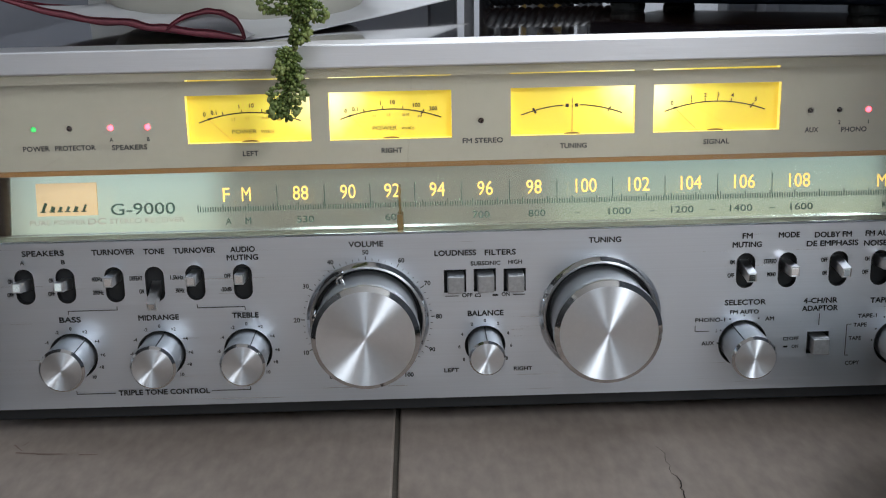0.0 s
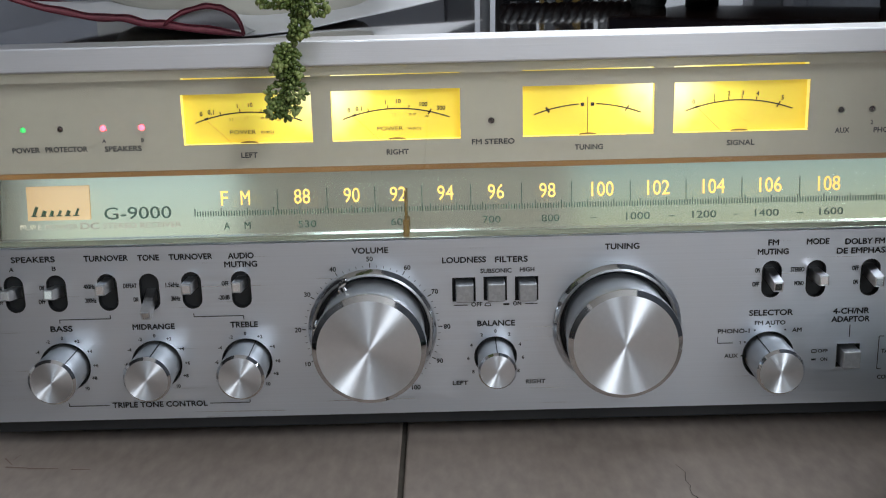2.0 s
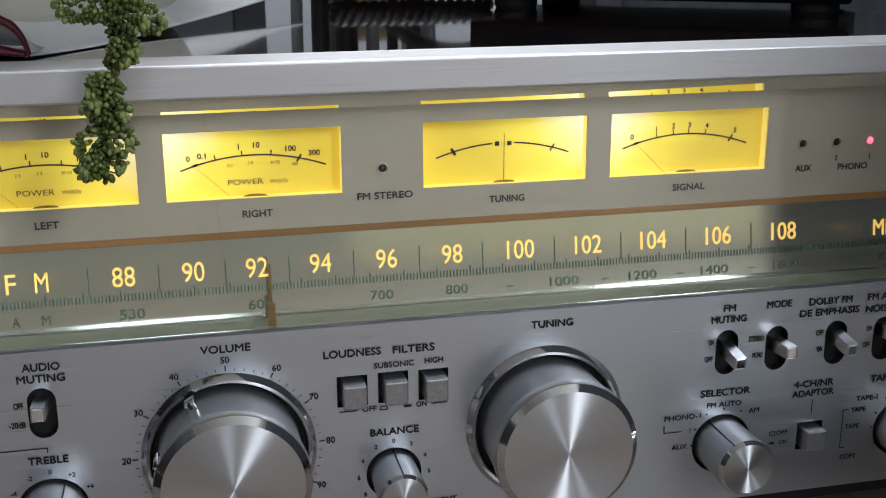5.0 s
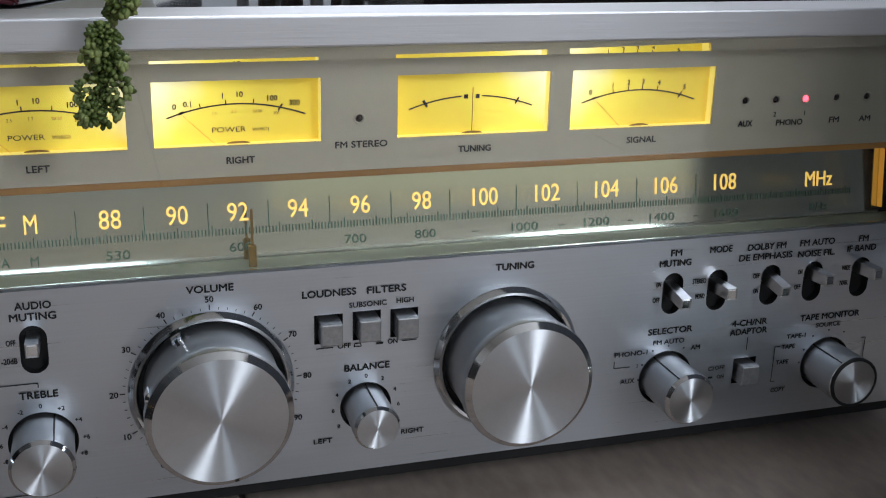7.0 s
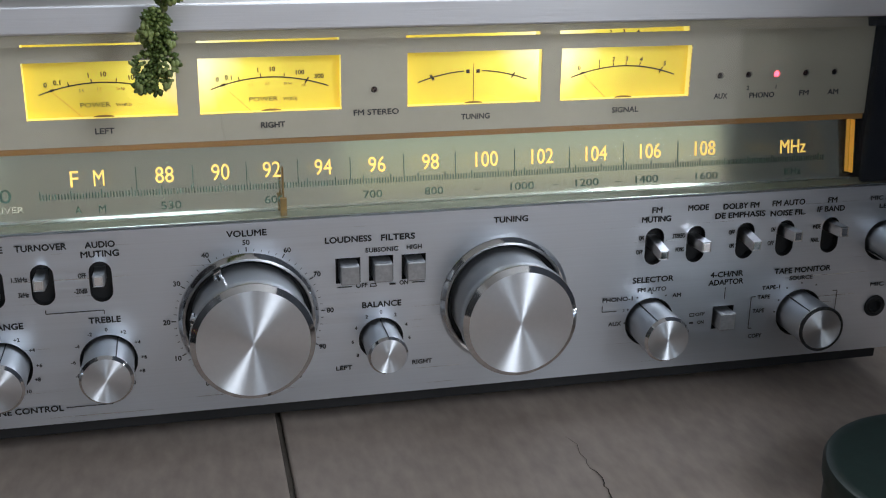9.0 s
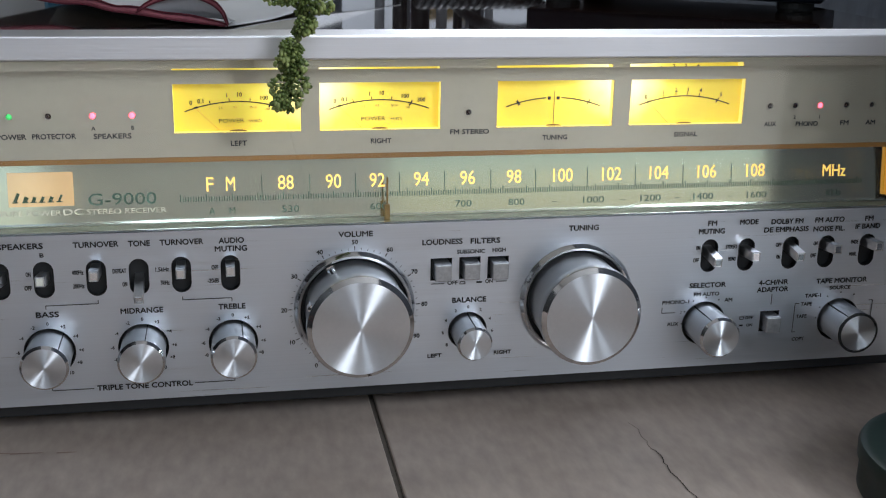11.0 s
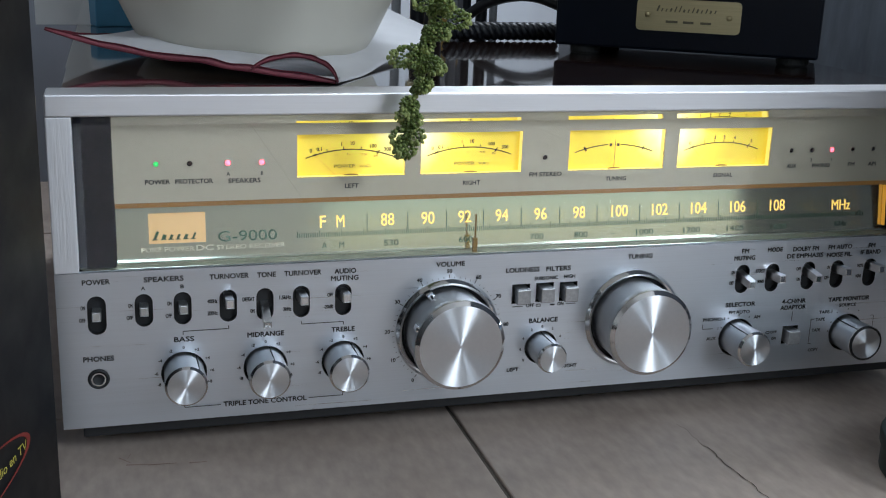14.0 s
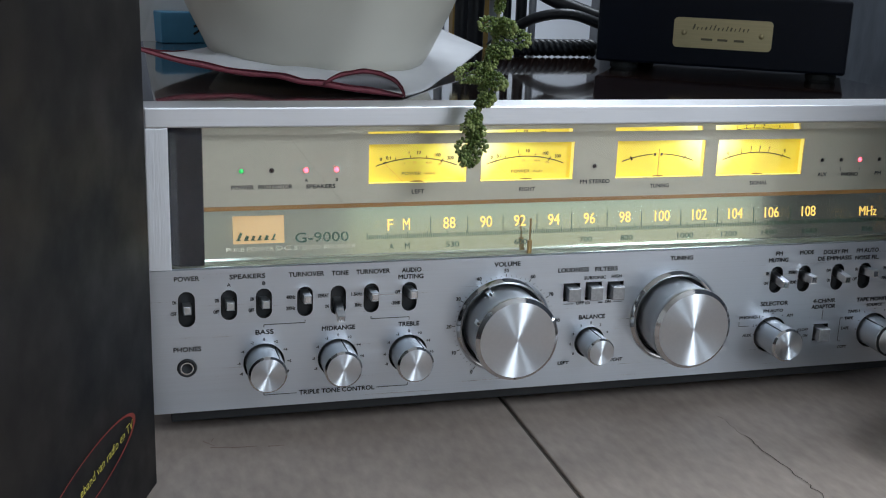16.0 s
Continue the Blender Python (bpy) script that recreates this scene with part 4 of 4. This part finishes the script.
def foliage(name, data, material, parent, label):
    me = bpy.data.meshes.new(name)
    me.from_pydata(data[0], [], data[1])
    me.polygons.foreach_set("use_smooth", [True] * len(me.polygons))
    me.materials.append(material)
    ob = new(name, me)
    ob.parent, ob["label"] = parent, label
    return tagged(ob, kind="stuff")


def rosette(base, way, length, rad):
    """A short shoot packed with bead-like leaves."""
    length *= 1.12
    turns = max(4, int(length / 0.0013))
    a0 = rng.random() * 6
    for k in range(turns):
        f = k / turns
        c = base + way * length * f
        side = way.orthogonal().normalized()
        for j in range(8):
            a = a0 + k * 0.63 + j * 2 * math.pi / 8 + rng.uniform(-0.25, 0.25)
            out = (Matrix.Rotation(a, 3, way) @ side)
            rr = 1.3 * rad * (0.75 + 0.35 * math.sin(math.pi * min(1, f * 1.1))) * rng.uniform(0.8, 1.1)
            p = c + out * rr + way * rng.uniform(0, 0.0006)
            q = (out + way * 0.55).to_track_quat("Z", "Y")
            bead(tip_bm if rng.random() < 0.18 + 0.25 * (f > 0.8) else leaf_bm, p, rng.uniform(0.0007, 0.0011), q)
    for j in range(5):
        bead(tip_bm, base + way * length + Vector((rng.uniform(-1, 1), rng.uniform(-1, 1), rng.uniform(-1, 1))) * rad * 0.4, 0.0011, Euler((0, 0, 0)).to_quaternion())


S = [Vector(p) for p in spine]
for i in range(14, len(S) - 1, 4):
    d = (S[min(i + 3, len(S) - 1)] - S[i])
    if d.length > 1e-4:
        rosette(S[i], d.normalized(), d.length * 0.7, 0.0020)
side = 1
for i in range(12, len(S), 5):
    side = -side
    low = i > 58
    for k in range(2):
        way = Vector((side * rng.uniform(0.55, 1.0) if k == 0 else rng.uniform(-0.6, 0.6), -rng.uniform(0.15, 0.8), rng.uniform(-0.65, 0.15))).normalized()
        rosette(S[i] + Vector((rng.uniform(-1, 1), 0, rng.uniform(-1, 1))) * 0.001, way, rng.uniform(0.007, 0.0135) * (0.8 if low else 1.0), rng.uniform(0.0026, 0.0037))
for i, way, ln_, rad in ((34, (0.95, -0.2, -0.30), 0.018, 0.0032), (51, (-1, -0.1, -0.20), 0.017, 0.0042), (44, (1, -0.15, -0.15), 0.019, 0.0040), (53, (0.95, -0.1, -0.25), 0.012, 0.0032), (42, (0.9, -0.3, -0.4), 0.010, 0.0034), (26, (0.9, -0.3, 0.2), 0.012, 0.0034), (66, (-0.9, -0.2, -0.2), 0.008, 0.0032)):
    rosette(S[min(i, len(S) - 1)], Vector(way).normalized(), ln_, rad)
foliage("foliage", leaf_bm, LEAF, sd, "plump green bead-like leaves")
foliage("pale_foliage", tip_bm, LEAF_TIP, sd, "paler leaf tips")

# black transformer box with a brass plate
bx = thing("transformer_box", "black step-up transformer box with a brass name plate on the receiver", "audio box", (0.0865, 0.225, TOP), -33.5)
part("casing", block(0.0, 0.199, 0.0, 0.130, 0.0062, 0.0640, bevel=0.0022), BOXBLACK, bx)
part("lid", block(0.004, 0.180, 0.012, 0.126, 0.0640, 0.110, bevel=0.002), BOXBLACK, bx)
for fx, fy in ((0.022, 0.016), (0.181, 0.016), (0.022, 0.114), (0.181, 0.114)):
    part("foot", lathe([(0.0, 0.0), (0.011, 0.0), (0.012, 0.002), (0.012, 0.0066), (0.0, 0.0066)], 24, "z", (fx, fy, 0)), RUBBER, bx)
corner = []
for cx, cz, a0 in ((0.1375, 0.0420, 0), (0.0665, 0.0420, 90), (0.0665, 0.0250, 180), (0.1375, 0.0250, 270)):
    corner += [(cx + 0.0035 * math.cos(radians(a0 + 15 * k)), cz + 0.0035 * math.sin(radians(a0 + 15 * k))) for k in range(7)]
pl = part("name_plate", holed_plate(corner, [], -0.0012, 0.0013), BRASS, bx, "brushed brass name plate")
for sx in (0.0715, 0.1325):
    part("screw", lathe([(0.0, 0.0014), (0.0012, 0.0012), (0.0021, 0.0004), (0.0022, -0.0002)], 20, "y", (sx, -0.0011, 0.0335)), BRASS, pl, smooth=True)
gr = bmesh.new()
for k, h in enumerate((44, 24, 22, 26, 40, 46, 22, 25, 38, 30, 24, 34, 22, 26)):
    x = 0.0785 + k * 0.0033
    strokes(gr, [(x, 0.0362, x + h * 0.000035, 0.0362 + h * 0.0001)], 0.0009 if k % 3 else 0.0013, -0.0015)
for x, w in ((0.0855, 0.009), (0.0985, 0.008), (0.1115, 0.008)):
    strokes(gr, [(x, 0.0287, x + w, 0.0287)], 0.0018, -0.0015)
part("engraving", gr, mat("engraved_grey", (0.14, 0.12, 0.07), 0.5), pl)

# cables behind
for k, (pts, r, m_, lab) in enumerate((
        ([(0.035, 0.440, 0.020), (0.028, 0.430, 0.25), (0.034, 0.425, 0.34), (0.050, 0.44, 0.55)], 0.0065, CABLE, "black"),
        ([(0.052, 0.455, 0.020), (0.050, 0.452, 0.25), (0.056, 0.45, 0.40), (0.050, 0.46, 0.60)], 0.0085, CABLE, "black"),
        ([(0.070, 0.460, 0.020), (0.070, 0.455, 0.25), (0.066, 0.455, 0.40), (0.075, 0.46, 0.60)], 0.0050, CABLE_GREY, "grey"),
        ([(0.020, 0.460, 0.020), (0.014, 0.458, 0.25), (0.016, 0.455, 0.40), (0.010, 0.46, 0.60)], 0.0045, CABLE_GREY, "grey"),
        ([(0.084, 0.462, 0.020), (0.086, 0.460, 0.25), (0.082, 0.46, 0.38), (0.090, 0.47, 0.60)], 0.0042, CABLE, "black"),
        ([(0.042, 0.475, 0.020), (0.040, 0.472, 0.25), (0.044, 0.47, 0.40), (0.040, 0.47, 0.60)], 0.0046, CABLE_GREY, "grey"),
        ([(0.100, 0.470, 0.020), (0.104, 0.468, 0.25), (0.098, 0.47, 0.38), (0.106, 0.47, 0.60)], 0.0058, CABLE, "black"),
        ([(0.115, 0.475, 0.020), (0.118, 0.472, 0.25), (0.116, 0.47, 0.40), (0.112, 0.47, 0.60)], 0.0040, CABLE_GREY, "grey"),
        ([(0.060, 0.395, TOP + 0.010), (0.082, 0.370, TOP + 0.030), (0.112, 0.345, TOP + 0.036), (0.150, 0.330, TOP + 0.022)], 0.0050, CABLE, "black"),
        ([(0.040, 0.430, TOP + 0.060), (0.075, 0.400, TOP + 0.062), (0.110, 0.370, TOP + 0.045), (0.150, 0.340, TOP + 0.030)], 0.0070, CABLE, "black"))):
    c = tagged(part("audio_cable", tube(bmesh.new(), smooth_line(pts, 10), r, 12), m_, smooth=True), lab + " round audio cable behind the receiver's pot", "cable", "audio cables")
for x, z in ((0.0205, 0.272), (0.0330, 0.275)):
    p = thing("cable_plug", "gold plated cable plug hanging behind the receiver", "plug", (x - 0.002, 0.415, z), group="cable plugs")
    sharp(part("sleeve", lathe([(0.0, -0.014), (0.0038, -0.014), (0.0042, -0.010), (0.0042, 0.008), (0.0034, 0.010), (0.0, 0.011)], 24, "z"), BRASS, p))
    part("cord", tube(bmesh.new(), smooth_line([(0, 0, 0.010), (0.001, 0.006, 0.05), (0.004, 0.02, 0.16)], 8), 0.0026, 8), CABLE, p, smooth=True)
tw = thing("twisted_cable", "thick black twisted cable lying on the receiver's top", "cable")
for k in range(3):
    pts = []
    for i in range(97):
        f = i / 96
        a = f * 2 * math.pi * 5.5 + k * 2 * math.pi / 3
        pts.append((0.022 + 0.100 * f, 0.312 + 0.0050 * math.cos(a), TOP + 0.0082 + 0.0044 * math.sin(a)))
    part("strand", tube(bmesh.new(), pts, 0.0036, 8), CABLE, tw, smooth=True)

# papers and a blue card behind the pot
pp = thing("paper_stack", "loose white papers leaning behind the plant pot", "papers", (-0.262, 0.428, TOP))
for k, (dx, dy, rz, rx) in enumerate(((0.0, 0.0, 6, 4), (0.030, -0.010, -10, 9))):
    q = part("sheet", block(-0.050, 0.050, 0.0, 0.0012, 0.0, 0.130), PAPER, pp)
    q.matrix_basis = pose(dx, dy, 0, -rx, 0, rz)
bc = thing("blue_card_box", "small sky-blue card box behind the plant pot", "box", (-0.262, 0.405, TOP), 14)
part("carton", block(0.0, 0.048, 0.0, 0.026, 0.0, 0.028, bevel=0.0010), BLUE, bc)
mk = bmesh.new()
strokes(mk, [(0.030, 0.008, 0.036, 0.012), (0.038, 0.008, 0.042, 0.014), (0.030, 0.015, 0.040, 0.017)], 0.0022, -0.0005)
part("printed_marks", mk, INK, bc)

# unseen ochre board behind the receiver, added to mirror as gold in its lacquered top
wb = thing("reflection_board", "unseen ochre board added behind the receiver for a gold reflection", "board", (0.103, 0.640, 0.0))
part("plank", block(-0.026, 0.026, -0.009, 0.009, 0.0, 0.262, bevel=0.0015), OCHRE, wb)
part("plank_cap", block(-0.028, 0.028, -0.011, 0.011, 0.262, 0.268, bevel=0.0015), OCHRE, wb)

# worn black carton beside the receiver
ca = thing("black_carton", "tall worn black cardboard carton with a dull red oval print", "carton", (-0.2850, -0.0480, 0.0), 0)
CD = math.degrees(math.atan2(-0.94, -0.34))
body = part("carton_body", block(0.0, 0.36, 0.0, 0.16, 0.0, 0.42, bevel=0.0012), CARTON, ca)
body.matrix_basis = pose(0, 0, 0, 0, 0, CD) @ pose(0, -0.16, 0)
ed = bmesh.new()
er = random.Random(3)
for k in range(40):
    z = k * 0.0105
    if er.random() < 0.45:
        w = er.uniform(0.0004, 0.0010)
        box(ed, -0.0003, w, -0.0003, w, z, z + er.uniform(0.004, 0.011))
edge = part("worn_edge", ed, CARD_EDGE, ca, "scuffed bare edge")
edge.matrix_basis = pose(-0.0004, 0.0002, 0, 0, 0, CD) @ pose(0, -0.0008, 0)

# the carton's oval print
ov = bmesh.new()
STEPS = 40
for k in range(STEPS):
    a0, a1 = 2 * math.pi * k / STEPS, 2 * math.pi * (k + 1) / STEPS
    q = [(-0.022 + 0.063 * math.cos(a) * s, 0.0, 0.0010 + 0.0135 * math.sin(a) * s) for a, s in ((a0, 1.0), (a1, 1.0), (a1, 0.94), (a0, 0.94))]
    ov.faces.new([ov.verts.new(p) for p in q])
oval = part("oval_print", ov, RED_PRINT, ca, "dull red oval outline")
words = lettering("printed_words", "eband van radio en TV", -0.036, 0.036, -0.0022, 0.0048, -0.0002, YELLOW_PRINT, ca)
print_at = pose(0, 0, 0, 0, 0, CD) @ pose(0.0737, 0.0006, 0.0520, 0, 0, 180) @ pose(0, 0, 0, 0, -4, 0)
for ob in (oval, words):
    ob.matrix_basis = print_at

# dark green tin
tn = thing("green_tin", "low round dark green enamelled tin on the tiles", "tin", (0.2275, -0.129, 0.0))
sharp(part("body", lathe([(0.0, 0.0), (0.0535, 0.0), (0.0545, 0.001), (0.0545, 0.017), (0.0, 0.017)], 72, "z"), GREEN_TIN, tn))
sharp(part("lid", lathe([(0.0545, 0.0165), (0.0560, 0.0165), (0.0562, 0.0225), (0.0552, 0.0245), (0.0520, 0.0255), (0.0500, 0.0249), (0.0, 0.0249)], 72, "z"), GREEN_TIN, tn))

# floor tiles, crack and stain
SIZE, JOINT, JX, JY = 0.45, 0.0028, -0.0485, -0.385
tile_mesh = block(-SIZE / 2 + JOINT / 2, SIZE / 2 - JOINT / 2, -SIZE / 2 + JOINT / 2, SIZE / 2 - JOINT / 2, -0.008, 0.0, bevel=0.0012)
me = bpy.data.meshes.new("floor_tile")
tile_mesh.to_mesh(me)
tile_mesh.free()
me.materials.append(TILE)
for i in range(-5, 6):
    for j in range(-6, 5):
        t_ = new("floor_tile", me)
        t_.parent = FLOOR
        t_.location = (JX + SIZE * (i + 0.5), JY + SIZE * (j + 0.5), 0)
cr = bmesh.new()
cg = random.Random(11)
px, py = 0.0880, -0.022
crack_pts = []
while py > -0.38:
    crack_pts.append((px, py))
    px, py = 0.0885 + 0.00012 * (0.02 - py) / 0.004 + cg.uniform(-0.0013, 0.0013), py - cg.uniform(0.0025, 0.006)
for k, (a, b) in enumerate(zip(crack_pts, crack_pts[1:])):
    w = 0.00025 if a[1] > -0.05 else cg.uniform(0.0003, 0.0007)
    cr.faces.new([cr.verts.new((x, y, 0.0003)) for x, y in ((a[0] - w / 2, a[1]), (b[0] - w / 2, b[1]), (b[0] + w / 2, b[1]), (a[0] + w / 2, a[1]))])
part("crack", cr, CRACK, FLOOR, "hairline crack across a tile")
sn = bmesh.new()
for x, y, l, a in ((-0.2526, -0.001, 0.010, -50), (-0.246, -0.008, 0.012, -8), (-0.232, -0.010, 0.016, -3), (-0.250, 0.004, 0.006, 70), (-0.212, -0.012, 0.010, -2)):
    c, s = math.cos(radians(a)) * l / 2, math.sin(radians(a)) * l / 2
    w = 0.0006
    sn.faces.new([sn.verts.new(p) for p in ((x - c, y - s - w, 0.0004), (x + c, y + s - w / 2, 0.0004), (x + c, y + s + w / 2, 0.0004), (x - c, y - s + w, 0.0004))])
part("floor_scratch", sn, STAIN, FLOOR, "faint reddish scratch")
